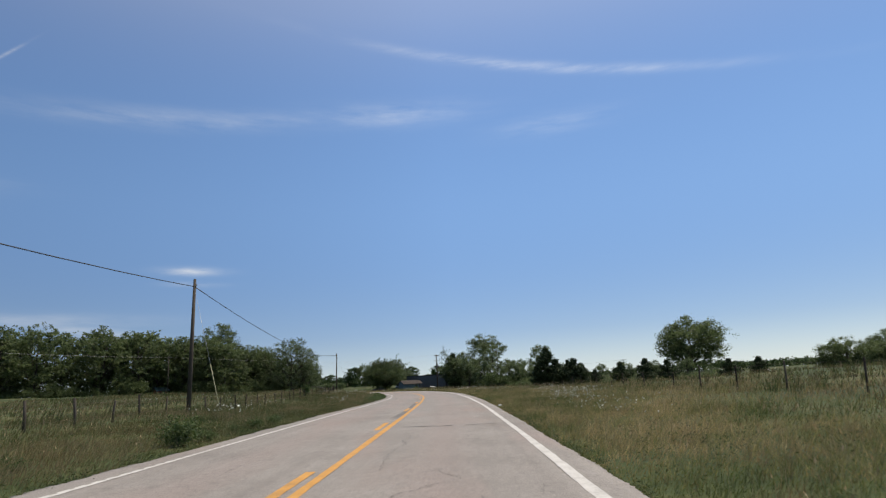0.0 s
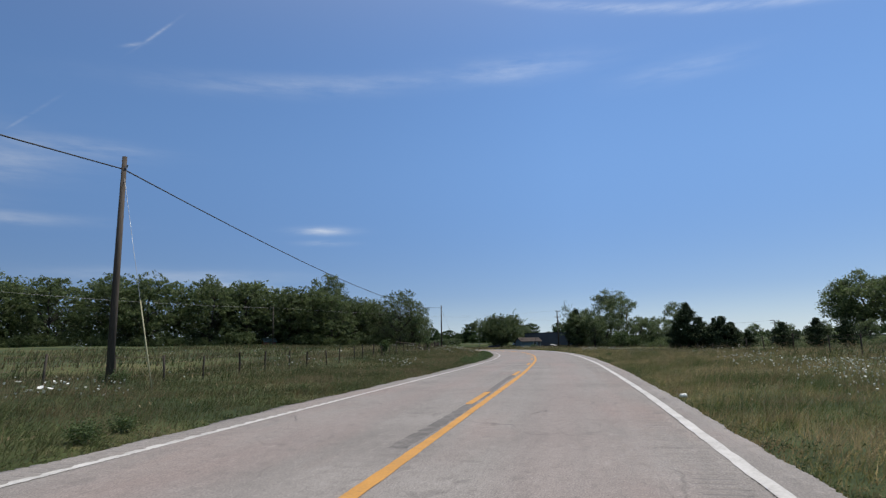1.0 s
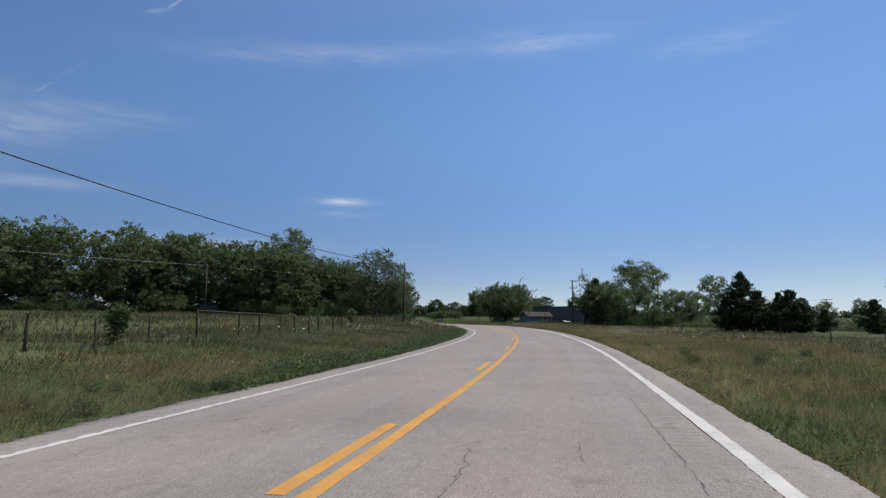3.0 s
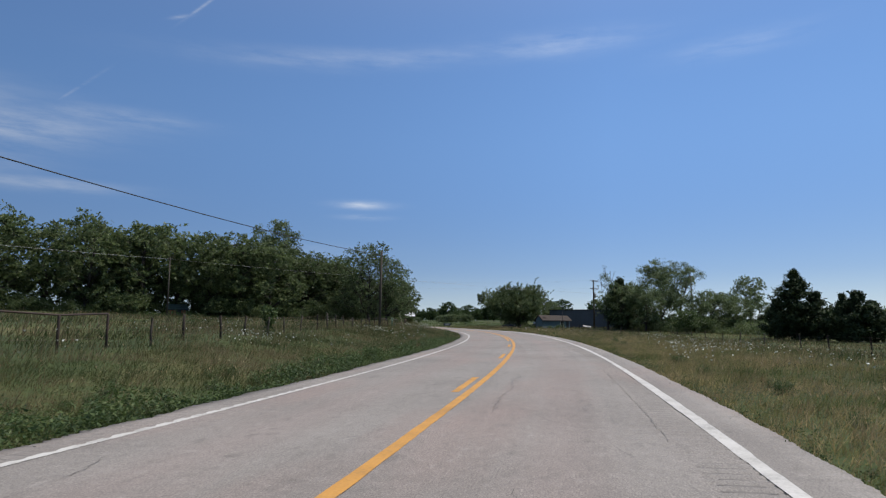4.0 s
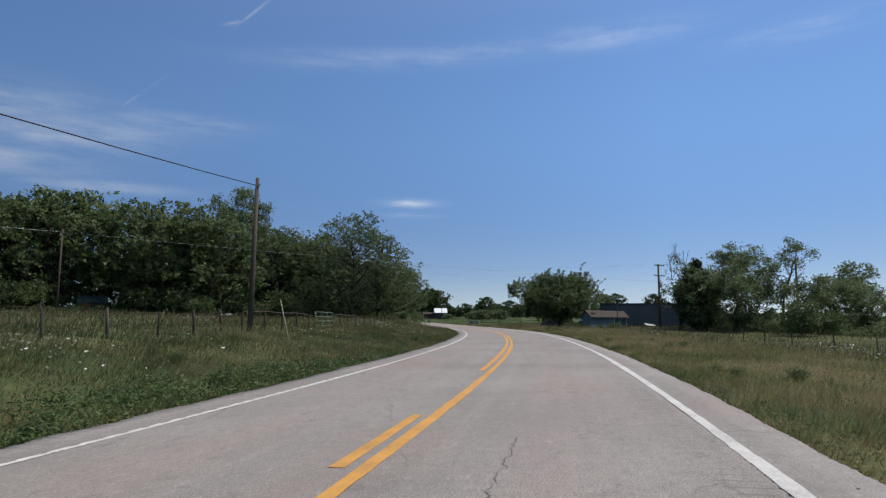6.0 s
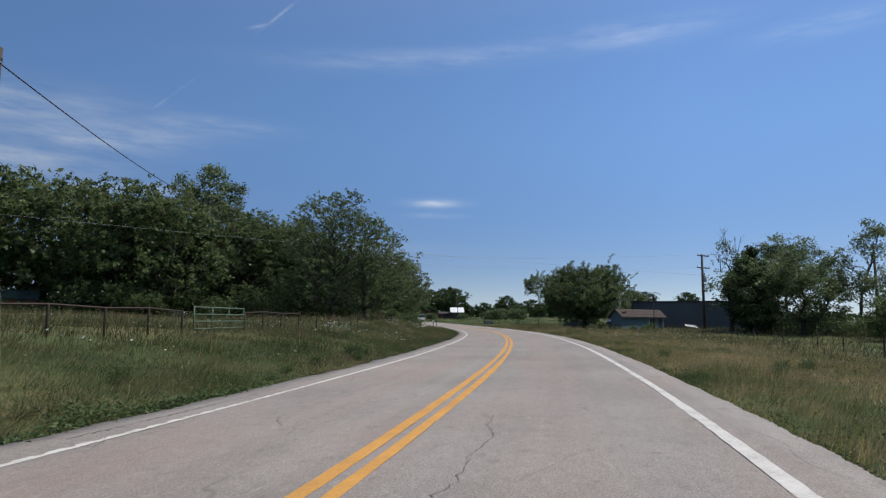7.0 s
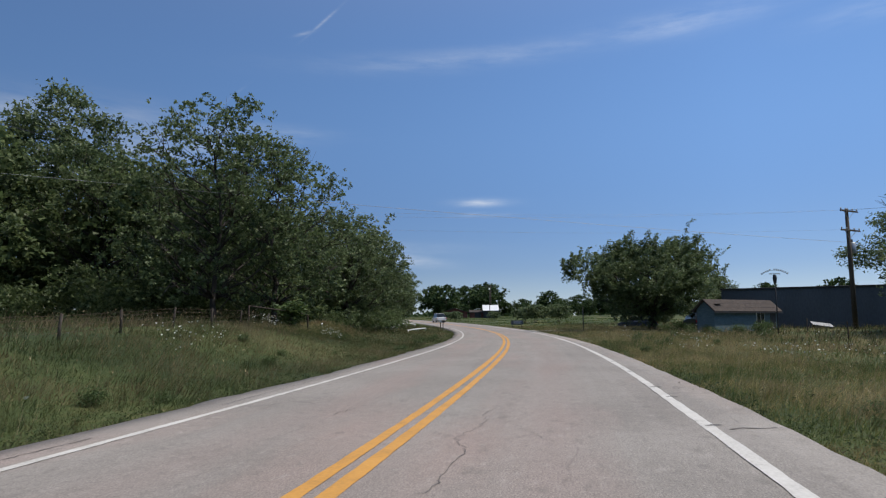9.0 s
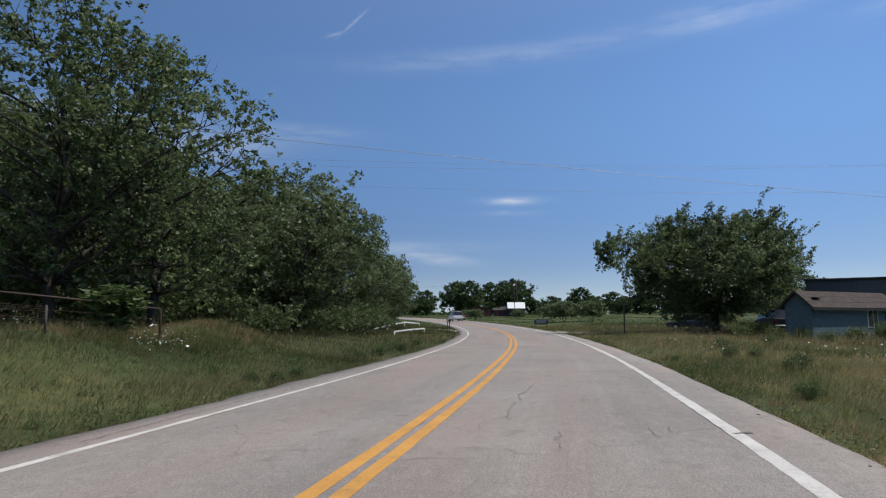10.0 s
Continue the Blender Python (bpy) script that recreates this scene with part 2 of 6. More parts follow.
    mul.data_type, mul.blend_type = "RGBA", "MULTIPLY"
    mul.inputs["Factor"].default_value = 1
    l.new(col, mul.inputs["A"])
    l.new(gr.outputs[0], mul.inputs["B"])
    l.new(mul.outputs["Result"], b.inputs["Base Color"])
    return m


M_ASPHALT = asphalt()
M_TAR = material("tar", [(0.08, 0.074, 0.068), (0.14, 0.129, 0.118)], 3, 30, 0.8, 0.2)
# dark colour for the shade of the rumble grooves and the grit in them
M_SHADE_GRIT = material("groove_grit", [(0.14, 0.128, 0.116), (0.2, 0.184, 0.167)], 3, 30, 0.95, 0.2)
M_SEAM = material("patched_asphalt", [(0.085, 0.078, 0.071), (0.145, 0.133, 0.121), (0.22, 0.2, 0.18)], 5, 26, 0.9, 0.4, bump_dist=0.006)
M_YELLOW = material("yellow_paint", [(0.32, 0.18, 0.06), (0.49, 0.245, 0.055), (0.56, 0.29, 0.07)], 2.2, 26, 0.7, 0.2, bump_dist=0.004)
M_WHITE = material("white_paint", [(0.30, 0.285, 0.26), (0.49, 0.47, 0.435), (0.58, 0.56, 0.525)], 2.2, 26, 0.7, 0.2, bump_dist=0.004)
M_SOIL = material("meadow_soil", [(0.024, 0.038, 0.010), (0.05, 0.066, 0.018), (0.105, 0.095, 0.036)], 0.16, 3.5, 1.0, 0.6, bump_dist=0.08, gain=1.8)
M_GRASS = material("grass", [(0.039, 0.06, 0.019), (0.076, 0.097, 0.032), (0.13, 0.127, 0.054), (0.216, 0.173, 0.097)], 0.22, 1.6, 0.8, 0, leaf=0.5, island=0.3, gain=2.7, flick=0.38, grit=0.9, dry=(0.15, 0.105, 0.055))
M_WEED = material("weed_leaf", [(0.032, 0.056, 0.018), (0.066, 0.104, 0.032), (0.115, 0.155, 0.05)], 0.5, 4, 0.6, 0, leaf=0.35, island=0.4)
M_FLOWER = material("white_flower", [(0.7, 0.7, 0.65), (0.85, 0.85, 0.8)], 5, 50, 0.8, 0, leaf=0.2)
M_OAK = material("oak_leaf", [(0.046, 0.069, 0.029), (0.097, 0.136, 0.052), (0.171, 0.209, 0.092)], 0.25, 2.2, 0.52, 0, leaf=0.55, island=0.4, gain=1.4, spec=0.32, flick=0.22)
M_ELM = material("elm_leaf", [(0.054, 0.08, 0.034), (0.108, 0.146, 0.062), (0.185, 0.225, 0.11)], 0.3, 2.4, 0.52, 0, leaf=0.45, island=0.4, gain=1.4, spec=0.32, flick=0.22)
M_ELMDARK = material("dark_elm_leaf", [(0.049, 0.076, 0.032), (0.101, 0.14, 0.057), (0.172, 0.216, 0.098)], 0.3, 2.4, 0.52, 0, leaf=0.45, island=0.4, gain=1.4, spec=0.32, flick=0.22)
M_CEDAR = material("cedar_needles", [(0.016, 0.03, 0.012), (0.032, 0.052, 0.019), (0.06, 0.08, 0.03)], 0.5, 3, 0.8, 0, leaf=0.12, island=0.4)
M_FARLEAF = material("far_leaf", [(0.022, 0.045, 0.014), (0.045, 0.08, 0.022), (0.075, 0.11, 0.034)], 0.1, 1.0, 0.8, 0, leaf=0.2, island=0.5)
M_BARK = material("bark", [(0.04, 0.033, 0.026), (0.085, 0.07, 0.056), (0.15, 0.13, 0.11)], 3, 24, 0.95, 0.8, stretch=(1, 1, 0.25), bump_dist=0.04)
M_BARKDARK = material("dark_bark", [(0.025, 0.021, 0.018), (0.05, 0.042, 0.035), (0.085, 0.074, 0.063)], 3, 24, 0.95, 0.8, stretch=(1, 1, 0.25), bump_dist=0.04)
M_POLE = material("weathered_pole_wood", [(0.035, 0.028, 0.022), (0.068, 0.055, 0.043), (0.12, 0.1, 0.08)], 4, 40, 0.9, 0.6, stretch=(1, 1, 0.12), bump_dist=0.01)
M_POST = material("fence_post_wood", [(0.025, 0.02, 0.015), (0.055, 0.044, 0.034), (0.1, 0.084, 0.068)], 6, 50, 0.95, 0.6, stretch=(1, 1, 0.2), objrand=0.3, bump_dist=0.01)
M_WIRE = material("cable", [(0.02, 0.02, 0.021), (0.05, 0.05, 0.052)], 2, 20, 0.6, 0)
M_LIGHTWIRE = material("bare_cable", [(0.25, 0.25, 0.25), (0.4, 0.4, 0.4)], 2, 20, 0.5, 0, metal=0.4)
M_STEEL = material("galvanised_steel", [(0.25, 0.26, 0.26), (0.42, 0.43, 0.43)], 3, 30, 0.45, 0.1, metal=0.7)


# ---------------------------------------------------------------- mesh helpers
def part(name, mesh, mat, parent=None, label=""):
    """Links a mesh as one object under a thing or a part."""
    if isinstance(mesh, bmesh.types.BMesh):
        me = bpy.data.meshes.new(name)
        mesh.to_mesh(me)
        mesh.free()
    else:
        me = mesh
    if mat and not me.materials:
        me.materials.append(mat)
    ob = new(name, me)
    if parent:
        ob.parent = parent
    if label:
        ob["label"] = label
    return ob


def mesh_of(name, verts, faces, smooth=False):
    me = bpy.data.meshes.new(name)
    me.from_pydata([tuple(v) for v in verts], [], [tuple(f) for f in faces])
    if smooth:
        me.polygons.foreach_set("use_smooth", np.ones(len(me.polygons), bool))
    me.update()
    return me


def mesh_np(name, verts, quads):
    """A large mesh of quads or triangles from arrays."""
    me = bpy.data.meshes.new(name)
    nv, nf, k = len(verts), len(quads), quads.shape[1]
    me.vertices.add(nv)
    me.vertices.foreach_set("co", np.asarray(verts, np.float32).ravel())
    me.loops.add(nf * k)
    me.loops.foreach_set("vertex_index", np.asarray(quads, np.int32).ravel())
    me.polygons.add(nf)
    me.polygons.foreach_set("loop_start", np.arange(0, nf * k, k, dtype=np.int32))
    me.update(calc_edges=True)
    return me


def thing(name, label, category, group="", at=(0, 0, 0), turn=0.0):
    ob = new(name)
    ob.matrix_basis = pose(*at, 0, 0, turn)
    return tagged(ob, label, category, group)


def box_bm(sx, sy, sz, at=(0, 0, 0), bevel=0.0, rz=0.0, bm=None):
    """A box of that size standing on at, bevelled."""
    bm = bm or bmesh.new()
    m = Matrix.Translation(at) @ Matrix.Rotation(radians(rz), 4, "Z") @ Matrix.Translation((0, 0, sz / 2)) @ Matrix.Diagonal((sx, sy, sz, 1))
    r = bmesh.ops.create_cube(bm, size=1, matrix=m)
    if bevel:
        edges = list({e for v in r["verts"] for e in v.link_edges})
        bmesh.ops.bevel(bm, geom=edges, offset=bevel, segments=1, affect="EDGES")
    return bm


def tube_data(paths, sides=6):
    """Tubes along (points, radii) paths as verts and faces."""
    verts, faces = [], []
    for pts, radii in paths:
        pts = [Vector(q) for q in pts]
        base = len(verts)
        for i, (q, r) in enumerate(zip(pts, radii)):
            d = (pts[min(i + 1, len(pts) - 1)] - pts[max(i - 1, 0)]).normalized()
            a = d.orthogonal().normalized() if abs(d.z) < 0.99 else Vector((1, 0, 0))
            a = (a - d * a.dot(d)).normalized()
            b = d.cross(a)
            for k in range(sides):
                w = 2 * math.pi * k / sides
                verts.append(q + a * (r * math.cos(w)) + b * (r * math.sin(w)))
        for i in range(len(pts) - 1):
            for k in range(sides):
                k2 = (k + 1) % sides
                faces.append((base + i * sides + k, base + i * sides + k2, base + (i + 1) * sides + k2, base + (i + 1) * sides + k))
        faces.append(tuple(base + k for k in range(sides))[::-1])
        faces.append(tuple(base + (len(pts) - 1) * sides + k for k in range(sides)))
    return verts, faces


def tubes(name, paths, mat, parent=None, sides=6, label=""):
    v, f = tube_data(paths, sides)
    return part(name, mesh_of(name, v, f, True), mat, parent, label)


# ---------------------------------------------------------------- the road's line
DS = 2.0
S_ALL = -40 + DS * np.arange(250)
KNOT_S = np.arange(-10, 400, 20.0)
KAPPA = [-0.00062, 0.00006, 0.00084, 0.0015, 0.00228, 0.00291, 0.00292, 0.00284, 0.00256, 0.0028, 0.00323, 0.00353, 0.00375,
         0.0039, 0.00401, 0.00409, 0.00414, 0.00418, 0.00421, 0.00423, 0.00425]
HIGH_S = np.arange(-10, 400, 40.0)
HIGH = [0.02, 0.38, 0.59, 0.78, 0.93, 1.0, 1.33, 2.05, 2.85, 3.4, 3.8]
BANK = [-0.018, -0.013, 0.011, 0.014, 0.017, 0.018, 0.013, 0.01, 0.008, 0.006, 0.006]


def glide(s, knots, values):
    v = np.asarray(values)
    k = knots[1] - knots[0]
    i = np.clip(((s - knots[0]) / k).astype(int), 0, len(knots) - 2)
    u = np.clip((s - knots[i]) / k, 0, 1)
    a, b, c, d = v[np.maximum(i - 1, 0)], v[i], v[i + 1], v[np.minimum(i + 2, len(knots) - 1)]
    return b + 0.5 * u * (c - a + u * (2 * a - 5 * b + 4 * c - d + u * (3 * (b - c) + d - a)))


_th = np.cumsum(np.interp(S_ALL, KNOT_S, KAPPA)) * DS
_th -= np.interp(0, S_ALL, _th)
_x, _y = np.cumsum(-np.sin(_th)) * DS, np.cumsum(np.cos(_th)) * DS
_x, _y = _x - np.interp(0, S_ALL, _x), _y - np.interp(0, S_ALL, _y)
_z = glide(S_ALL, HIGH_S, HIGH)
_z -= np.interp(0, S_ALL, _z)
_b = glide(S_ALL, HIGH_S, BANK)


def on_road(s, d, lift=0.0):
    """World place at s metres along the centre line and d metres to its right (arrays or numbers)."""
    s = np.asarray(s, float)
    th = np.interp(s, S_ALL, _th)
    dd = np.clip(d, -4.5, 4.5)
    return np.stack([np.interp(s, S_ALL, _x) + d * np.cos(th), np.interp(s, S_ALL, _y) + d * np.sin(th),
                     np.interp(s, S_ALL, _z) + dd * np.interp(s, S_ALL, _b) + lift + 0 * d], -1)


def road_coords(x, y):
    """s and d of places (arrays)."""
    x, y = np.ravel(np.asarray(x, float)), np.ravel(np.asarray(y, float))
    s, d = np.empty_like(x), np.empty_like(x)
    for a in range(0, len(x), 20000):
        q = slice(a, a + 20000)
        j = ((x[q, None] - _x[None]) ** 2 + (y[q, None] - _y[None]) ** 2).argmin(1)
        c, n = np.cos(_th[j]), np.sin(_th[j])
        dx, dy = x[q] - _x[j], y[q] - _y[j]
        s[q], d[q] = S_ALL[j] + (-n * dx + c * dy), c * dx + n * dy
    return s, d


def step(v, a, b):
    u = np.clip((np.asarray(v, float) - a) / (b - a), 0, 1)
    return u * u * (3 - 2 * u)


def ripple(x, y):
    return 0.10 * np.sin(0.21 * x + 1.3) * np.sin(0.17 * y + 0.4) + 0.05 * np.sin(0.63 * x + 0.5 * y) + 0.03 * np.sin(1.3 * y - 0.9 * x)


PAVE_L, PAVE_R = -3.95, 4.3


def pave_l(s):
    """The pavement's left edge by distance along the road."""
    return np.interp(s, [0, 25, 78, 113, 150], [-3.82, -3.88, -4.05, -4.15, -4.22])


def pave_r(s):
    """The pavement's right edge by distance along the road."""
    return np.interp(s, [0, 30, 80, 115, 150], [4.08, 4.13, 4.25, 4.35, 4.4])


def line_l(s):
    """The middle of the left edge line."""
    return np.interp(s, [0, 110, 150], [-3.31, -3.31, -3.37])


def line_r(s):
    """The middle of the right edge line."""
    return np.interp(s, [0, 30, 60, 110, 150], [3.65, 3.63, 3.565, 3.565, 3.58])


def outside(s, d):
    """Shifts distances counted from the mean pavement edges to the true ones."""
    return d + np.where(d > 0, pave_r(s) - PAVE_R, pave_l(s) - PAVE_L)


def ground_sd(s, d, x, y):
    """Ground height by road coordinates."""
    base = np.interp(s, S_ALL, _z) + np.clip(d, -4.5, 4.5) * np.interp(s, S_ALL, _b)
    u = np.abs(d) - np.where(d > 0, pave_r(s) - PAVE_R, PAVE_L - pave_l(s))
    rise = step(s, 40, 95)
    left = np.interp(u, [0, 3.3, 3.9, 4.6, 7, 12, 19, 45, 70, 110], [-0.25, -0.25, -0.12, -0.06, 0.1, 0.45, 0.7, 1.9, 2.5, 2.6]) * np.where(u < 19, 0.35 + 0.65 * rise, 0.7 + 0.3 * rise) - 0.02
    left = np.where(u < 5, np.interp(u, [0, 3.5, 4.0, 5], [-0.25, -0.25, -0.1, -0.06]), left)
    r1 = np.interp(u, [0, 3.8, 4.35, 5, 8, 15, 28, 45, 80], [-0.25, -0.25, -0.1, -0.06, 0.0, 0.15, 0.65, 0.75, 0.4])
    r2 = np.interp(u, [0, 3.8, 4.35, 5, 9, 15, 25, 45, 80], [-0.25, -0.25, -0.1, -0.06, -0.15, -0.45, -0.85, -1.2, -1.0])
    r3 = np.interp(u, [0, 3.8, 4.35, 5, 12, 25, 60, 110], [-0.25, -0.25, -0.1, -0.06, 0.0, 0.2, 0.6, 1.2])
    k1, k2 = step(s, 45, 95), step(s, 140, 190)
    right = (r1 * (1 - k1) + r2 * k1) * (1 - k2) + r3 * k2
    h = base + np.where(d < 0, left, right)
    h = h + np.where(d < 0, np.interp(s, [0, 40, 85, 125, 150, 175], [0.06, 0.12, 0.3, 0.45, 0.3, 0.12]) * step(u, 5, 11) * (1 - 0.6 * step(u, 20, 45)), 0)
    near = step(u, 4.6, 9)
    far = step(np.hypot(x, y - 120), 260, 420)
    h = h + np.where(d < 0, 0.5 * np.exp(-((s - 159) / 13) ** 2) * step(u, 6, 10.5) * (1 - step(u, 14, 30)), 0)
    h = h + 0.7 * np.exp(-((x + 33.2) ** 2 / 5.0 + (y - 164.6) ** 2 / 4.0)) * step(u, 7, 9)
    return (h + near * ripple(x, y)) * (1 - far) + far * (1.0 + 1.5 * near)


def ground(x, y):
    x, y = np.ravel(np.asarray(x, float)), np.ravel(np.asarray(y, float))
    s, d = road_coords(x, y)
    return ground_sd(s, d, x, y)


def gz(x, y):
    return float(ground(x, y)[0])


# ---------------------------------------------------------------- ground sheet
def spaced(fine_a, fine_b, fine, mid_a, mid_b, mid, far):
    v = list(np.arange(fine_a, fine_b + 0.01, fine))
    v = list(np.arange(mid_a, fine_a - 0.01, mid)) + v + list(np.arange(fine_b + mid, mid_b + 0.01, mid))
    k, w = [], mid
    while sum(k) < far:
        w *= 1.6
        k.append(w)
    up = list(np.cumsum(k))
    return np.array([v[0] - q for q in up[::-1]] + v + [v[-1] + q for q in up])


def make_ground():
    gx, gy = spaced(-62, 32, 1.0, -150, 140, 5.0, 4000), spaced(-6, 240, 1.0, -60, 420, 5.0, 4000)
    X, Y = np.meshgrid(gx, gy)
    x, y = X.ravel(), Y.ravel()
    z = ground(x, y)
    nx = len(gx)
    i = (np.arange(len(gy) - 1)[:, None] * nx + np.arange(nx - 1)[None]).ravel()
    me = mesh_np("ground", np.stack([x, y, z], 1), np.stack([i, i + 1, i + 1 + nx, i + nx], 1))
    me.polygons.foreach_set("use_smooth", np.ones(len(me.polygons), bool))
    tagged(part("ground", me, M_SOIL), "rough meadow ground under tall mixed grass beside the road", "ground", kind="structure")


make_ground()


# ---------------------------------------------------------------- road
def ribbon(name, s0, s1, d0, d1, lift, mat, cols=1, gap=1.0, ragged=0.0, skirt=0.0, seed=1, centre=None):
    """A strip laid along the road from s0 to s1 between d0 and d1."""
    r = np.random.RandomState(seed)
    ss = np.arange(s0, s1 + gap / 2, gap)
    t = np.linspace(0, 1, cols + 1)
    mid = centre(ss) if centre else 0.0
    dl = mid + d0 + ragged * (r.rand(len(ss)) - 0.5) + ragged * 0.7 * np.sin(ss * 0.37 + seed)
    dr = mid + d1 + ragged * (r.rand(len(ss)) - 0.5) + ragged * 0.7 * np.sin(ss * 0.31 + 2 * seed)
    D = dl[:, None] * (1 - t) + dr[:, None] * t
    v = on_road(np.repeat(ss, cols + 1), D.ravel(), lift).reshape(len(ss), cols + 1, 3)
    if skirt:
        a, b = v[:, :1].copy(), v[:, -1:].copy()
        a[..., 2] -= skirt
        b[..., 2] -= skirt
        v = np.concatenate([a, v, b], 1)
    w = v.shape[1]
    i = (np.arange(len(ss) - 1)[:, None] * w + np.arange(w - 1)[None]).ravel()
    return mesh_np(name, v.reshape(-1, 3), np.stack([i, i + 1, i + 1 + w, i + w], 1))


def make_road():
    """The asphalt with milled rumble grooves along both edge lines; its strip coordinates are kept as (d, s)."""
    r = np.random.RandomState(4)
    ss = np.concatenate([np.arange(-30, 5, 1.0), np.arange(5, 122, 0.05), np.arange(122, 440.1, 0.6)])
    cols = np.array([PAVE_L, -3.80, -3.74, -3.52, -3.46, -3.36, -2.2, -1.1, 0, 1.1, 2.2, 2.85, 2.98, 3.03, 3.40, 3.45, 3.62, 3.9, PAVE_R])
    D = np.repeat(cols[None], len(ss), 0)
    wob = 0.06 * np.sin(ss * 0.7) + 0.05 * np.sin(ss * 0.23 + 1) + 0.05 * np.sin(ss * 2.9) + 0.035 * r.randn(len(ss))
    wob2 = 0.06 * np.sin(ss * 0.6 + 2) + 0.06 * np.sin(ss * 0.19) + 0.05 * np.sin(ss * 3.3 + 1) + 0.035 * r.randn(len(ss))
    D[:, 0] = np.minimum(pave_l(ss) - 0.8 * wob, -3.815)
    D[:, -1] = np.maximum(pave_r(ss) + 0.3 * wob2, 3.92)
    v = on_road(np.repeat(ss, len(cols)), D.ravel(), 0.0).reshape(len(ss), len(cols), 3)
    wave = np.clip(np.cos(ss * 2 * math.pi / 0.2), 0, 1) ** 0.7
    right = wave * step(ss, 14, 20) * (1 - step(ss, 108, 114))
    left = wave * step(ss, 8, 14) * (1 - step(ss, 112, 118))
    for c in (12, 13, 14, 15):
        v[:, c, 2] -= 0.013 * right
    for c in (1, 2, 3, 4):
        v[:, c, 2] -= 0.011 * left
    v[:, 1:-1, 2] += 0.004 * np.sin(ss * 1.1)[:, None] * np.sin(cols[None, 1:-1] * 2 + 1)
    a, b = v[:, :1].copy(), v[:, -1:].copy()
    a[..., 2] -= 0.3
    b[..., 2] -= 0.3
    v = np.concatenate([a, v, b], 1)
    D = np.concatenate([D[:, :1] - 0.3, D, D[:, -1:] + 0.3], 1)
    w = v.shape[1]
    i = (np.arange(len(ss) - 1)[:, None] * w + np.arange(w - 1)[None]).ravel()
    q = np.stack([i, i + 1, i + 1 + w, i + w], 1)
    me = mesh_np("road", v.reshape(-1, 3), q)
    uv = np.stack([D, np.repeat(ss[:, None], w, 1)], -1).reshape(-1, 2)[q.ravel()]
    me.uv_layers.new(name="strip").data.foreach_set("uv", uv.astype(np.float32).ravel())
    return me


road = tagged(part("road", make_road(), M_ASPHALT), "pale worn asphalt two-lane country road with cracks and rumble grooves", "road", kind="structure")
part("edge_line", ribbon("edge_line", -30, 440, -0.077, 0.077, 0.005, M_WHITE, gap=0.25, ragged=0.018, seed=2, centre=line_r), M_WHITE, road, "worn white edge line")
for s0, s1, gap in ((-30, 8.1, 0.25), (8.1, 118.1, 0.05), (118.1, 440, 0.25)):
    me = ribbon("edge_line", s0, s1, -0.065, 0.06, 0.005, M_WHITE, gap=gap, ragged=0.02, seed=3, centre=line_l)
    if gap < 0.1:
        co = np.empty(3 * len(me.vertices), np.float32)
        me.vertices.foreach_get("co", co)
        co = co.reshape(-1, 3)
        bite = 0.045 * np.clip(np.cos((s0 + gap * np.arange(len(co) // 2)) * 2 * math.pi / 0.4), 0, 1)
        way_x = (co[1::2] - co[0::2]) / 0.125
        co[0::2] += way_x * bite[:, None]
        me.vertices.foreach_set("co", co.ravel())
    part("edge_line", me, M_WHITE, road, "worn white edge line")
part("centre_line", ribbon("centre_line", -30, 440, 0.02, 0.175, 0.005, M_YELLOW, gap=0.25, ragged=0.012, seed=4), M_YELLOW, road, "solid yellow centre line")
part("centre_line", ribbon("centre_line", 108, 440, -0.245, -0.09, 0.005, M_YELLOW, gap=0.25, ragged=0.012, seed=5), M_YELLOW, road, "solid yellow centre line")
DASH_S = 85.8
for k in range(-9, 2):
    a = DASH_S + 11.28 * k
    part("centre_dash", ribbon("centre_dash", a, a + 3.2, -0.245, -0.09, 0.005, M_YELLOW, gap=0.2, ragged=0.01, seed=20 + k), M_YELLOW, road)


# ---------------------------------------------------------------- trees
def leaf_mesh(name, centres, size, rng, per=8, spread=0.35, up=0.25, long=1.0, corners=3):
    """Twigs of small leaves round the given centres: one mesh of loose four-cornered leaves."""
    n = len(centres) * per
    c = np.repeat(centres, per, 0) + rng.normal(0, spread, (n, 3)) * (1, 1, 0.75)
    nrm = rng.normal(0, 1, (n, 3))
    nrm[:, 2] = np.abs(nrm[:, 2]) + up
    nrm /= np.linalg.norm(nrm, axis=1)[:, None]
    a = np.cross(nrm, rng.normal(0, 1, (n, 3)))
    a /= np.linalg.norm(a, axis=1)[:, None]
    b = np.cross(nrm, a)
    sz = size * rng.uniform(0.6, 1.35, (n, 1))
    if corners == 3:
        sz = sz * 1.12
        v = np.stack([c - a * sz * 0.5 * long + b * sz * 0.28, c + a * sz * 0.62 * long, c - a * sz * 0.3 * long - b * sz * 0.42], 1).reshape(-1, 3)
        return mesh_np(name, v, np.arange(3 * n).reshape(-1, 3))
    fold = nrm * sz * 0.18
    v = np.stack([c - a * sz * 0.55 * long, c + b * sz * 0.36 + fold, c + a * sz * 0.6 * long, c - b * sz * 0.36 + fold], 1).reshape(-1, 3)
    return mesh_np(name, v, np.arange(4 * n).reshape(-1, 4))


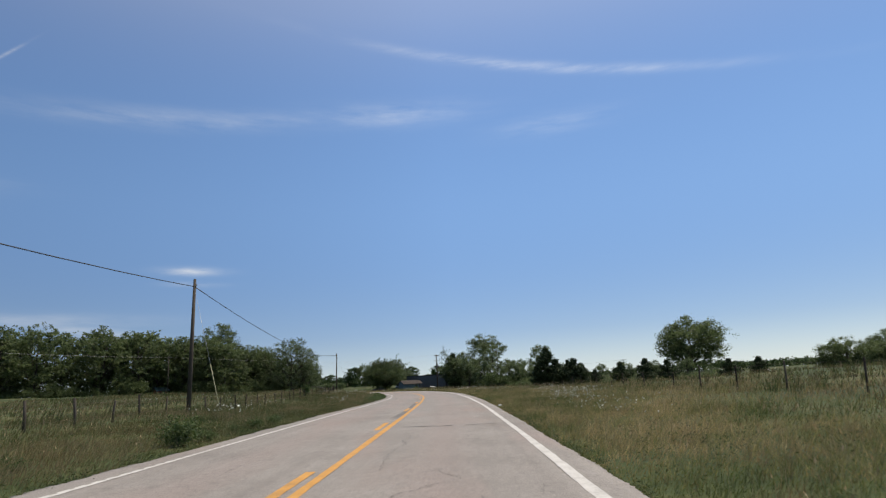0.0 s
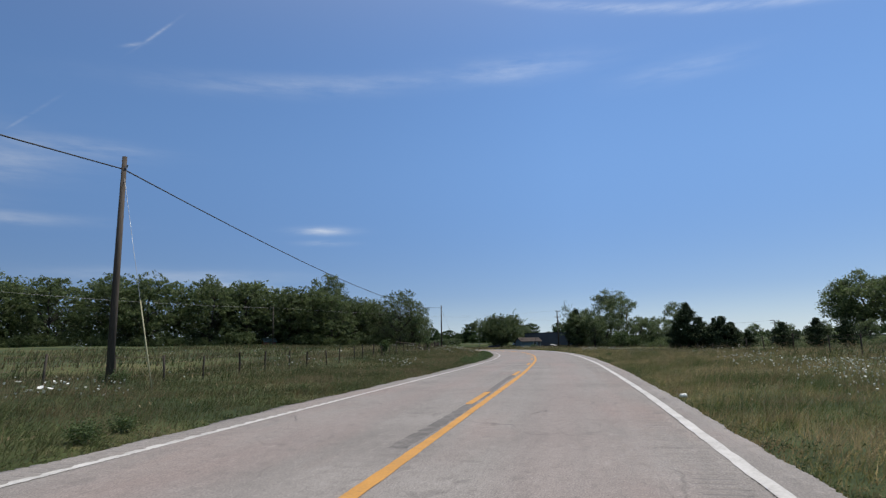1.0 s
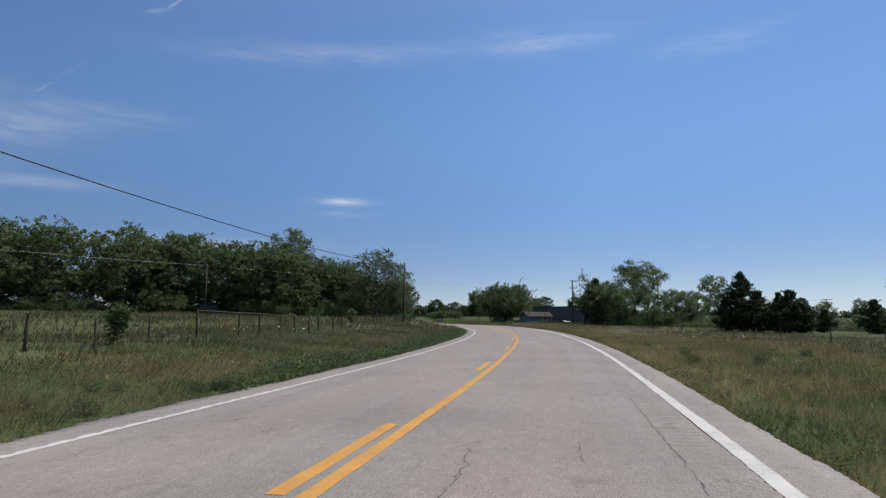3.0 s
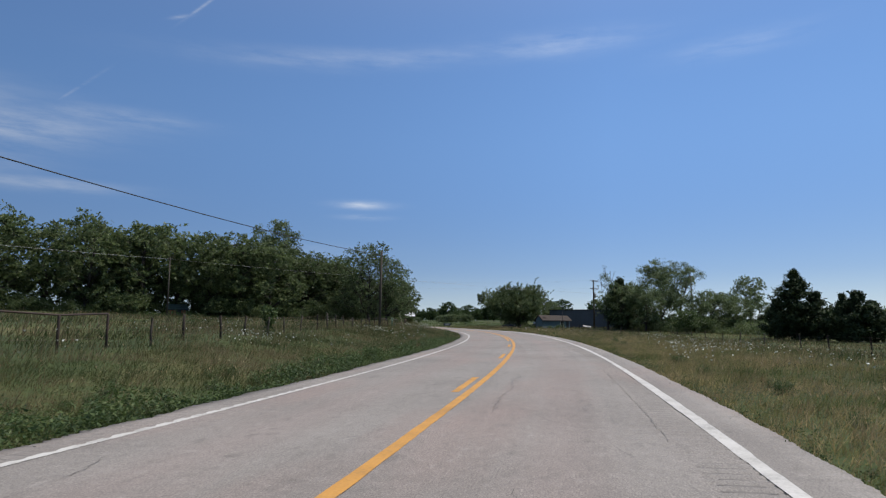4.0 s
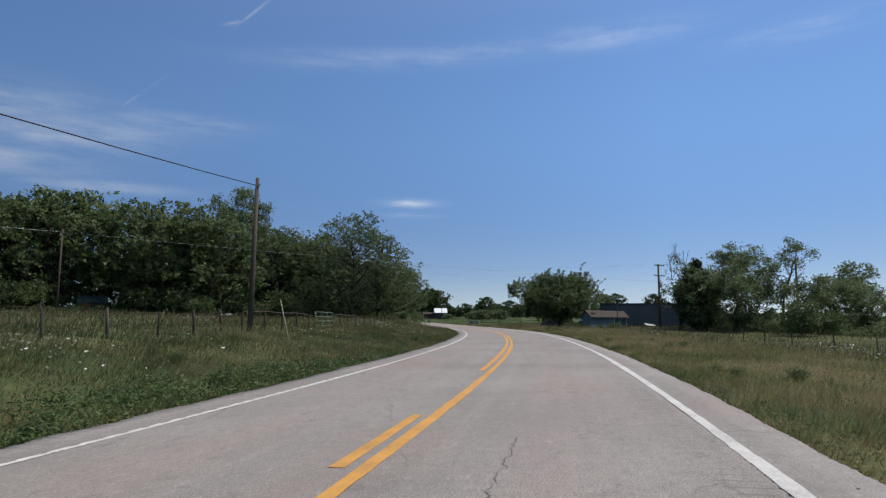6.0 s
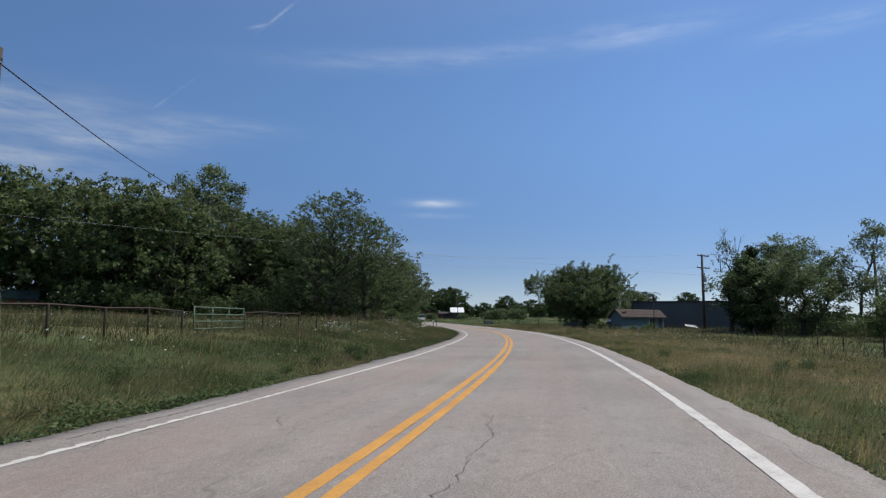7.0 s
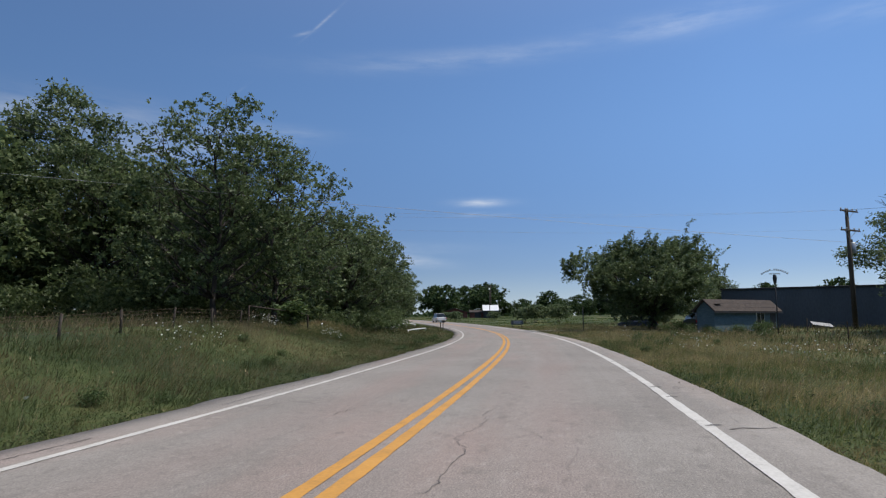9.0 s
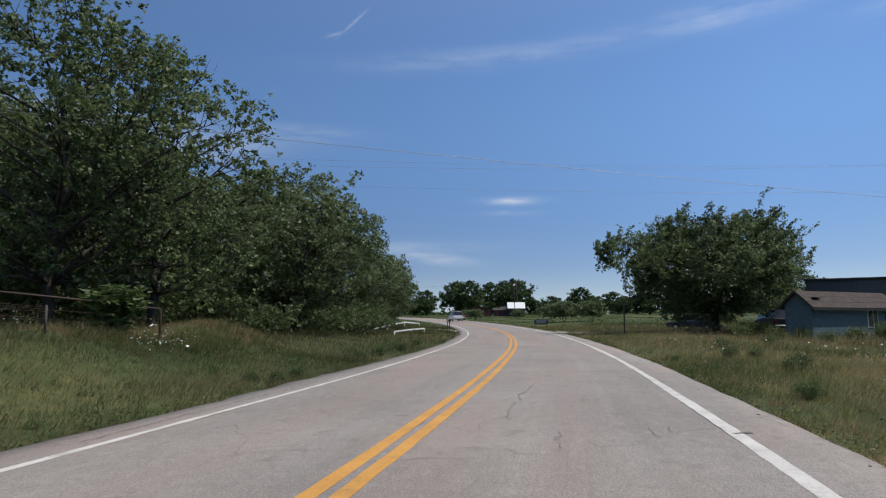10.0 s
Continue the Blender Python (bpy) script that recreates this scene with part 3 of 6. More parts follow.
def crown_points(lobes, n, rng, hollow=0.5):
    """Places for twigs, gathered in small clumps over the outer parts of the lobes (centre, radii)."""
    w = np.array([max(r) ** 2 for _, r in lobes])
    per = 22
    lobe_of = np.repeat(np.arange(len(lobes)), per)
    m = len(lobe_of)
    d = rng.normal(0, 1, (m, 3)) + (0, 0, 0.22)
    d /= np.linalg.norm(d, axis=1)[:, None]
    r = np.where(rng.rand(m) < 0.2, rng.uniform(0.2, hollow + 0.2, m), rng.uniform(0.74, 1.08, m))[:, None]
    radii = np.array([lobes[i][1] for i in lobe_of])
    heart = np.array([lobes[i][0] for i in lobe_of]) + d * r * radii
    size = rng.uniform(0.6, 1.3, m) * radii[:, 0]
    k = rng.choice(m, n, p=w[lobe_of] * size / (w[lobe_of] * size).sum())
    return heart[k] + rng.normal(0, 1, (n, 3)) * (0.2, 0.2, 0.12) * size[k, None]


def broad_tree(label, seed, height, radius, low, lobes_n=14, twigs=900, per=9, leaf=0.3, trunk=0.28, mat=None, open_crown=0.5, lean=0.0, group="", shoots=0, name="tree", lobe=0.36, bark=None, bare=0, spread=0.0, corners=3, twig_limbs=2, dome=2.2, core=0.5):
    """A broad-leaved tree at the origin: trunk and limbs, and a crown of leafy lobes between low and height."""
    rng = np.random.RandomState(seed)
    tree = thing(name, label, "tree", group)
    lobes = []
    mid, half = (low + height) / 2, (height - low) / 2
    for k in range(lobes_n):
        w = 2.4 * k + rng.uniform(-0.4, 0.4)
        h = (k + 0.5) / lobes_n * 2 - 1
        rad = radius * math.sqrt(max(0.05, 1 - (abs(h) ** dome))) * rng.uniform(core, 0.76 + 0.2 * core)
        r = radius * lobe * rng.uniform(0.7, 1.2)
        lobes.append((np.array([rad * math.cos(w) + lean * (h + 1), rad * math.sin(w), mid + h * (half - r * 0.75)]), np.array([r, r, r * rng.uniform(0.7, 0.95)])))
    # trunk and limbs
    paths = []
    fork = low + 0.25 * (height - low)
    tp = [Vector((0, 0, -0.4)), Vector((0, 0, 0.3))]
    steps = 6
    for i in range(1, steps + 1):
        u = i / steps
        tp.append(Vector((lean * u + rng.uniform(-0.15, 0.15) * u * 2, rng.uniform(-0.15, 0.15) * u * 2, 0.3 + (fork - 0.3) * u)))
    paths.append((tp, [trunk * 1.5, trunk * 1.15] + [trunk * (1.05 - 0.35 * i / steps) for i in range(1, steps + 1)]))
    top = low + 0.84 * (height - low)
    stem = [tp[-1]]
    for i in range(1, 5):
        u = i / 4
        stem.append(Vector((tp[-1].x + lean * u + rng.uniform(-0.5, 0.5), tp[-1].y + rng.uniform(-0.5, 0.5), fork + (top - fork) * u)))
    paths.append((stem, [trunk * (0.7 - 0.6 * i / 4) for i in range(5)]))
    heights = [q.z for q in tp + stem[1:]]
    for c, r in lobes:
        b = Vector(c) + Vector(rng.normal(0, 0.2, 3))
        away = math.hypot(b.x, b.y)
        za = min(max(b.z - rng.uniform(0.45, 0.8) * away - 0.4, 0.35 * fork + 0.5), top - 0.3)
        j = next(i for i in range(1, len(heights)) if heights[i] >= za)
        both = tp + stem[1:]
        a = both[j - 1].lerp(both[j], (za - heights[j - 1]) / max(0.01, heights[j] - heights[j - 1]))
        thick = trunk * (0.5 - 0.3 * za / height)
        m1 = a.lerp(b, 0.45) + Vector((rng.uniform(-0.4, 0.4), rng.uniform(-0.4, 0.4), rng.uniform(-0.3, 0.4)))
        paths.append(([a, a.lerp(m1, 0.5) + Vector((0, 0, 0.12)), m1, b], [thick, thick * 0.75, thick * 0.55, thick * 0.2]))
        for _ in range(twig_limbs):
            e = Vector(c) + Vector(rng.normal(0, 1, 3)).normalized() * float(r[0]) * 0.9
            f0 = m1.lerp(b, rng.uniform(0.1, 0.9))
            paths.append(([f0, f0.lerp(e, 0.5) + Vector(rng.normal(0, 0.15, 3)), e], [thick * 0.36, thick * 0.22, thick * 0.07]))
    for k in range(bare):
        c, r = lobes[-1 - k]
        a = Vector(c)
        for _ in range(2):
            e = a + Vector((rng.uniform(-0.7, 0.7), rng.uniform(-0.7, 0.7), rng.uniform(1.2, 2.3)))
            m1 = a.lerp(e, 0.5) + Vector(rng.normal(0, 0.16, 3))
            paths.append(([a, m1, e], [0.055, 0.034, 0.012]))
            for _ in range(3):
                f0 = m1.lerp(e, rng.uniform(0, 0.8))
                paths.append(([f0, f0 + Vector((rng.uniform(-0.6, 0.6), rng.uniform(-0.6, 0.6), rng.uniform(0.2, 0.8)))], [0.02, 0.007]))
    tubes("trunk", paths, bark or M_BARKDARK, tree, 4)
    pts = crown_points(lobes, twigs, rng, open_crown)
    pts = pts[pts[:, 2] > low * 0.75]
    if shoots:
        out = np.linalg.norm(pts[:, :2], axis=1) / radius + np.clip(pts[:, 2] / height - 0.2, 0, 1)
        top = pts[np.argsort(-out - 0.25 * rng.rand(len(pts)))[: len(pts) // 2]]
        extra = []
        for q in top[rng.choice(len(top), shoots)]:
            push = 0.16 * q[:2] / (np.linalg.norm(q[:2]) + 0.1) + rng.normal(0, 0.16, 2)
            long = rng.uniform(0.9, 1.9) * (1 + 0.5 * (rng.rand() < 0.25))
            for u in np.linspace(-0.15, 1, 13):
                extra.append((q + np.array([push[0] * u * long + 0.22 * u * u * long, push[1] * u * long, u * long - 0.3 * u * u * long])) + rng.normal(0, 0.11 * (1.05 - u), 3))
        me = leaf_mesh("shoots", np.array(extra), leaf * 0.95, rng, 7, 0.1)
        part("shoot_leaves", me, mat or M_OAK, tree)
    part("crown", leaf_mesh("crown", pts, leaf, rng, per, spread or 0.14 * radius ** 0.5, corners=corners), mat or M_OAK, tree)
    return tree


def cedar(label, seed, height, radius, twigs=700, leaf=0.24, group=""):
    """A dark pointed evergreen at the origin."""
    rng = np.random.RandomState(seed)
    tree = thing("cedar", label, "tree", group)
    tubes("trunk", [([(0, 0, -0.3), (0, 0, height * 0.5), (0, 0, height * 0.97)], [0.22, 0.14, 0.02])], M_BARK, tree, 7)
    nb = max(40, twigs // 11)
    bh, bw = np.sort(rng.rand(nb) ** 1.2), rng.uniform(0, 2 * math.pi, nb)
    prof = np.interp(bh, [0, 0.06, 0.25, 0.6, 0.9, 1], [0.6, 0.95, 1.0, 0.66, 0.22, 0.05]) * (1 + 0.2 * np.sin(bw * 2 + seed)) * rng.uniform(0.62, 1.15, nb)
    k = rng.randint(0, nb, twigs)
    u = rng.rand(twigs) ** 0.7
    r = radius * prof[k] * u
    w = bw[k] + rng.normal(0, 0.16, twigs)
    pts = np.stack([r * np.cos(w), r * np.sin(w), 0.25 + bh[k] * (height - 0.6) + 0.28 * r * u + rng.normal(0, 0.12, twigs)], 1)
    part("crown", leaf_mesh("crown", pts, leaf, rng, 9, 0.2, long=1.3), M_CEDAR, tree)
    return tree


def shrub(label, seed, height, radius, twigs=160, leaf=0.16, mat=None, name="shrub", group=""):
    """A low bush of several stems at the origin."""
    rng = np.random.RandomState(seed)
    bush = thing(name, label, "bush", group)
    lobes, paths = [], []
    for k in range(6):
        w = k * 1.05 + rng.uniform(0, 0.6)
        q = np.array([radius * 0.5 * math.cos(w), radius * 0.5 * math.sin(w), height * rng.uniform(0.4, 0.68)])
        lobes.append((q, np.array([radius * 0.5, radius * 0.5, height * 0.34])))
        paths.append(([(0, 0, -0.1), tuple(q * 0.5), tuple(q)], [0.03, 0.02, 0.008]))
    tubes("stem", paths, M_BARK, bush, 5)
    part("foliage", leaf_mesh("foliage", np.abs(crown_points(lobes, twigs, rng, 0.3) * (1, 1, 1)) * np.sign(crown_points(lobes, twigs, np.random.RandomState(seed), 0.3) * (1, 1, 0) + (0, 0, 1)), leaf, rng, 8, 0.16), mat or M_WEED, bush)
    return bush


def plant(src, spots, first=False):
    """Copies of a tree on the ground at (x, y, turn, scale); the first spot takes the tree itself."""
    made = []
    for i, (x, y, turn, k) in enumerate(spots):
        m = pose(x, y, gz(x, y) - 0.05, 0, 0, turn) @ Matrix.Diagonal((k, k, k, 1))
        if i == 0:
            src.matrix_basis = m
            made.append(src)
        else:
            made.append(copy_thing(src, m))
    return made


WOOD = "edge of the oak wood"
rnd = random.Random(5)
oaks = [broad_tree("large dark green oak with a dense rounded crown in the wood", 11 + k, h, r, lo, n, tw // 2, 11, 0.335, 0.30, group=WOOD, name="oak_tree", open_crown=0.5, lobe=0.3, spread=0.2)
        for k, (h, r, lo, n, tw) in enumerate([(15.8, 6.9, 0.6, 30, 2000), (15.2, 6.6, 0.5, 30, 2000), (16.6, 7.0, 0.6, 32, 2100), (14.8, 6.8, 0.4, 28, 1950)])]
front = [(-106, 70), (-107, 80), (-106, 90), (-104, 99), (-101, 108), (-97, 117), (-91, 125), (-84, 132), (-76.5, 138), (-69, 144), (-61.5, 150), (-54, 156.5)]
spots = []
for i, (x, y) in enumerate(front):
    nx, ny = (front[min(i + 1, len(front) - 1)][0] - front[max(i - 1, 0)][0], front[min(i + 1, len(front) - 1)][1] - front[max(i - 1, 0)][1])
    ln = math.hypot(nx, ny)
    bx, by = -ny / ln, nx / ln
    for row, gap in enumerate((0, 6.5, 13)):
        spots.append((x + bx * gap + (nx / ln * 4.5 if row % 2 else 0) + rnd.uniform(-1.5, 1.5), y + by * gap + (ny / ln * 4.5 if row % 2 else 0) + rnd.uniform(-1.5, 1.5), rnd.uniform(0, 360), (rnd.uniform(0.92, 0.99) + (0.075 if i > 6 else 0) if i < 10 else rnd.uniform(0.85, 0.92)) + 0.04 * row))
fine_spots, back_spots = spots[0::3], spots[1::3] + spots[2::3]
for k, o in enumerate(oaks):
    plant(o, fine_spots[k::4])
back_oak = broad_tree("dark green oak deeper in the wood", 15, 15.6, 7.2, 0.3, 16, 620, 6, 0.6, 0.3, group=WOOD, name="oak_tree", open_crown=0.5, lobe=0.36, twig_limbs=0)
plant(back_oak, [(x, y, w, 0.95 * k) for x, y, w, k in back_spots])

tall_oak = broad_tree("tall oak rising above the wood with open leafy limbs", 31, 19.3, 5.6, 3.0, 20, 1700, 9, 0.28, 0.34, group=WOOD, name="oak_tree", open_crown=0.4, lobe=0.3, mat=M_ELM)
plant(tall_oak, [(-59.0, 164.6, 20, 0.975)])
for x, y, w, q in ((-58, 170, 0, 0.92), (-51, 171, 80, 0.86), (-53, 181, 170, 0.8), (-67, 162, 260, 0.98)):
    copy_thing(back_oak, pose(x, y, gz(x, y), 0, 0, w) @ Matrix.Diagonal((q, q, q, 1)))
for k, o in enumerate(oaks[:2]):
    for x, y, w, q in (((-66, 180, 40, 0.95), (-60, 192, 100, 0.85)), ((-76, 172, 10, 1.0), (-58, 183, 200, 0.85)))[k]:
        copy_thing(o, pose(x, y, gz(x, y), 0, 0, w) @ Matrix.Diagonal((q, q, q, 1)))
x, y = -57.9, 152.9
copy_thing(oaks[2], pose(x, y, gz(x, y), 0, 0, 75) @ Matrix.Diagonal((0.89, 0.89, 0.89, 1)))
near_oak = broad_tree("spreading oak with open crown and visible limbs near the road", 37, 15.6, 6.6, 0.9, 36, 2500, 9, 0.19, 0.26, group=WOOD, name="oak_tree", open_crown=0.3, lobe=0.27, corners=4, twig_limbs=6, spread=0.1, mat=M_ELMDARK, dome=4.0)
plant(near_oak, [(-39.4, 162.3, 0, 0.91), (-37.3, 165.3, 140, 0.86), (-51.5, 163.5, 250, 0.91), (-46.0, 167.5, 60, 0.88)])
edge_oak = broad_tree("leafy roadside tree with foliage down to the grass", 41, 10.6, 5.0, 0.4, 24, 2200, 9, 0.185, 0.24, group=WOOD, name="oak_tree", open_crown=0.45, lobe=0.33, spread=0.12, mat=M_ELM)
plant(edge_oak, [(-39.5, 176.4, 30, 0.96), (-42.6, 184, 200, 0.9), (-46.5, 191, 100, 0.8), (-47, 182, 310, 1.05), (-49, 173, 15, 1.15), (-57, 176, 75, 1.3), (-55, 190, 60, 0.95), (-47.0, 195.5, 10, 0.72), (-50.3, 201, 60, 0.68), (-55.0, 207.5, 60, 0.55), (-59.5, 213.5, 160, 0.42)])
under = shrub("dense green undergrowth shrub at the foot of the wood", 51, 3.2, 2.6, 290, 0.2, M_OAK, group="undergrowth")
us = []
for i in range(len(front) - 1):
    for k in range(4):
        u = (k + rnd.random()) / 4
        x, y = front[i][0] * (1 - u) + front[i + 1][0] * u, front[i][1] * (1 - u) + front[i + 1][1] * u
        us.append((x + 1.5 + rnd.uniform(-2, 2), y - 1.5 + rnd.uniform(-2, 2), rnd.uniform(0, 360), rnd.uniform(0.4, 1.3)))
us += [(-45, 160, 0, 0.8), (-40, 166, 50, 0.7), (-37, 171.5, 90, 0.6), (-36.8, 176, 10, 0.6), (-39.5, 182, 10, 0.7), (-43, 189, 33, 0.7), (-50, 157, 80, 0.9), (-43, 164, 10, 1.1), (-47.5, 161, 10, 1.2), (-41, 170, 10, 1.1), (-51, 168, 10, 1.2), (-46, 172, 10, 1.2), (-56, 160, 10, 1.3), (-61, 158, 10, 1.3), (-56, 168, 60, 1.3), (-66, 155, 30, 1.3), (-42, 177, 30, 1.2), (-45, 186, 70, 1.1), (-50, 192, 70, 1.1)]
plant(under, [q for q in us if abs(q[0] + 64.2) > 3.6 or abs(q[1] - 144.6) > 3.2])

# the tree with upright shoots beside the shed, and its neighbour
elm = broad_tree("broad green tree with upright leafy shoots and a low crown", 61, 9.6, 9.0, 0.4, 50, 4000, 16, 0.18, 0.33, mat=M_ELMDARK, open_crown=0.3, shoots=360, lobe=0.22, spread=0.16, corners=4, dome=2.9, core=0.3, group="roadside trees")
plant(elm, [(-19.8, 203.5, 0, 1.01)])
elm_small = broad_tree("small rounded green tree behind the broad tree", 63, 8.5, 3.4, 1.2, 12, 900, 9, 0.24, 0.2, mat=M_ELM, open_crown=0.5, group="roadside trees")
plant(elm_small, [(-14.5, 224, 0, 0.8), (-1, 233, 100, 0.68), (-14.3, 211.5, 100, 0.62)])

# the dark clump on the other side
GR = "clump across the meadow"
half_dead = broad_tree("tree with dead bare branches above a thin crown", 71, 10.8, 2.3, 1.5, 13, 150, 9, 0.2, 0.2, group=GR, open_crown=0.3, bare=6, mat=M_ELM)
plant(half_dead, [(-0.1, 186.5, 0, 1.03)])
tall_r = broad_tree("tall light green tree with an open crown", 73, 20.0, 9.2, 6.0, 15, 900, 16, 0.36, 0.34, group=GR, open_crown=0.35, lobe=0.3, mat=M_ELM, spread=0.45)
plant(tall_r, [(15.0, 264, 0, 1.0)])
leaning = broad_tree("slender tree with a leaning leafy top", 75, 12.6, 3.4, 4.6, 18, 420, 9, 0.2, 0.2, group=GR, open_crown=0.25, lean=1.3, lobe=0.24, spread=0.3, mat=M_ELM)
plant(leaning, [(12.3, 186, 0, 1.0)])
clump = broad_tree("dark green dense tree in a roadside clump", 77, 9.0, 3.9, 0.4, 18, 560, 14, 0.23, 0.24, group=GR, open_crown=0.45, lobe=0.3, mat=M_ELMDARK, spread=0.26)
plant(clump, [(2.4, 184.5, 0, 1.0), (6.5, 181.5, 80, 0.95), (1.9, 192, 30, 0.85), (14.5, 179, 160, 0.78), (3.5, 190, 240, 0.98), (18.5, 185, 300, 0.85), (24, 196, 20, 0.8), (10, 190, 120, 0.95), (21, 181, 60, 0.6), (26, 184, 200, 0.6), (30, 181, 20, 0.55), (34, 186, 90, 0.6), (38, 180, 150, 0.55), (43, 176, 250, 0.55), (48, 172, 10, 0.6), (55, 168, 100, 0.6), (62, 163, 200, 0.6), (30, 171, 30, 0.5), (20, 190, 10, 0.8)])
gc = cedar("dark pointed red cedar in the clump", 79, 10.0, 3.7, 1500)
plant(gc, [(2.2, 186, 0, 1.0), (25.8, 161.3, 60, 1.02), (30.6, 157.6, 120, 0.66)])
bright = shrub("bright green bushy young tree", 81, 4.6, 2.6, 420, 0.2, M_WEED, group=GR)
plant(bright, [(12.6, 172.5, 0, 0.95), (16, 176.5, 90, 0.7), (21, 180, 40, 0.6), (27.5, 172, 200, 0.7)])
airy = broad_tree("airy pale green tree with thin open branches", 83, 11.2, 4.6, 3.4, 15, 420, 8, 0.34, 0.2, group=GR, open_crown=0.5, mat=M_ELM, lobe=0.28)
plant(airy, [(37.0, 250, 0, 1.22)])
round_cedar = cedar("low rounded dark cedar in the meadow", 85, 5.6, 3.0, 700, group="meadow cedars")
plant(round_cedar, [(42.6, 153.6, 0, 0.95), (28.2, 160.2, 40, 1.3), (31.3, 155.2, 200, 1.28), (33.6, 156.5, 120, 1.05), (23.8, 163.0, 300, 1.1), (46.2, 146, 100, 1.05), (37, 158, 200, 0.7), (61, 123, 140, 0.8), (56.5, 125.5, 20, 0.8), (52, 148, 20, 0.95)])
field_oak = broad_tree("large spreading tree standing alone in the meadow", 88, 12.3, 8.6, 0.4, 18, 1300, 16, 0.34, 0.4, group="meadow trees", open_crown=0.35, lobe=0.33, spread=0.42)
plant(field_oak, [(87.6, 228, 60, 1.6), (65, 102, 120, 0.32), (74, 105, 40, 0.36)])

# far trees at the end of the road and round the horizon
far_oak = broad_tree("distant rounded green tree beyond the farm", 91, 14.0, 7.0, 0.8, 14, 420, 8, 0.78, 0.3, mat=M_FARLEAF, group="far trees", open_crown=0.5)
plant(far_oak, [(-106, 366, 0, 1.0), (-98, 352, 90, 0.9), (-117, 372, 200, 0.95), (-101, 320, 40, 0.8), (-52, 345, 10, 0.8), (-44, 352, 100, 0.7), (-150, 330, 140, 0.7), (-70, 372, 100, 0.6),
                (-20, 330, 100, 0.7), (-6, 340, 210, 0.7), (12, 345, 10, 0.8), (-128, 322, 220, 0.6), (-135, 352, 20, 0.7), (-66, 222, 20, 0.5), (-74, 232, 120, 0.5), (-73.7, 345.8, 30, 0.66), (-108.5, 326, 80, 0.82), (-62, 356, 30, 0.45), (-82, 366, 130, 0.5), (-58, 338, 60, 0.38)])
row = random.Random(8)
for k in range(34):
    x, y, q = -168 + 5.6 * k, 338 + row.uniform(-8, 22) + 0.0016 * (k - 17) ** 2, row.uniform(0.32, 0.5)
    copy_thing(far_oak, pose(x, y, gz(x, y), 0, 0, row.uniform(0, 360)) @ Matrix.Diagonal((q * 1.25, q * 1.25, q, 1)))
far_bush = shrub("distant green shrub on the grass beside the road", 93, 3.6, 2.6, 300, 0.3, M_ELM, group="far shrubs")
plant(far_bush, [(-47, 248, 0, 1.0), (-43, 250, 60, 1.0), (-50.5, 252, 10, 0.9), (-73, 268, 10, 0.7), (-66, 275, 80, 0.6), (-80, 278, 80, 0.6), (-21, 215, 0, 0.7), (-15, 214, 0, 0.6)])


def thicket(name, line_pts, depth, tall, n, leaf, mat, label, seed):
    """A continuous belt of leafy undergrowth along a line, deepening to its left."""
    rng = np.random.RandomState(seed)
    p = np.array(line_pts, float)
    cum = np.concatenate([[0], np.cumsum(np.hypot(*np.diff(p, axis=0).T))])
    u = rng.uniform(0, cum[-1], n)
    x, y = np.interp(u, cum, p[:, 0]), np.interp(u, cum, p[:, 1])
    j = np.clip(np.searchsorted(cum, u) - 1, 0, len(p) - 2)
    t = (p[j + 1] - p[j]) / np.linalg.norm(p[j + 1] - p[j], axis=1)[:, None]
    w = depth * rng.rand(n)
    x, y = x - t[:, 1] * w, y + t[:, 0] * w
    top = tall * (0.65 + 0.25 * np.sin(u * 0.55) + 0.2 * np.sin(u * 1.7 + 1)) * (0.45 + 0.55 * np.minimum(1, w / (0.4 * depth)))
    z = ground(x, y) + top * rng.rand(n) ** 0.8
    tagged(part(name, leaf_mesh(name, np.stack([x, y, z], 1), leaf, rng, 8, 0.35), mat), label, "undergrowth", kind="stuff")


thicket("undergrowth", [(-106, 66), (-107, 80), (-104, 99), (-97, 117), (-84, 132), (-69, 144), (-54, 156.5), (-43, 165), (-38.5, 173), (-40, 182), (-45, 193), (-52, 206)], 10, 3.4, 10000, 0.25, M_OAK, "dark dense undergrowth below the trees of the wood", 61)
thicket("undergrowth", [(0, 186), (12, 178), (26, 172), (40, 165), (52, 158), (66, 150)][::-1], -9, 2.6, 6500, 0.2, M_OAK, "dark scrub along the far side of the meadow", 62)


thicket("hedge_vines", [(-103, 66), (-104, 80), (-101, 98), (-94, 115), (-81, 129.5), (-66.5, 141), (-52, 153), (-42, 161)], 1.4, 0.85, 2600, 0.17, M_WEED, "low pale green vines along the foot of the wood", 63)


def far_woods():
    rng = np.random.RandomState(9)
    w = np.radians(rng.uniform(-75, 75, 6000))
    r = 430 + 40 * np.sin(5 * w) + rng.uniform(0, 60, len(w))
    x, y = r * np.sin(w), 120 + r * np.cos(w)
    top = 5.8 + 1.4 * np.sin(17 * w) + 1.0 * np.sin(41 * w + 1)
    z = ground(x, y) + rng.rand(len(w)) ** 0.7 * top
    tagged(part("far_woods", leaf_mesh("far_woods", np.stack([x, y, z], 1), 2.0, rng, 7, 1.0), M_FARLEAF), "low belt of distant woods along the horizon", "woods", kind="stuff")


far_woods()


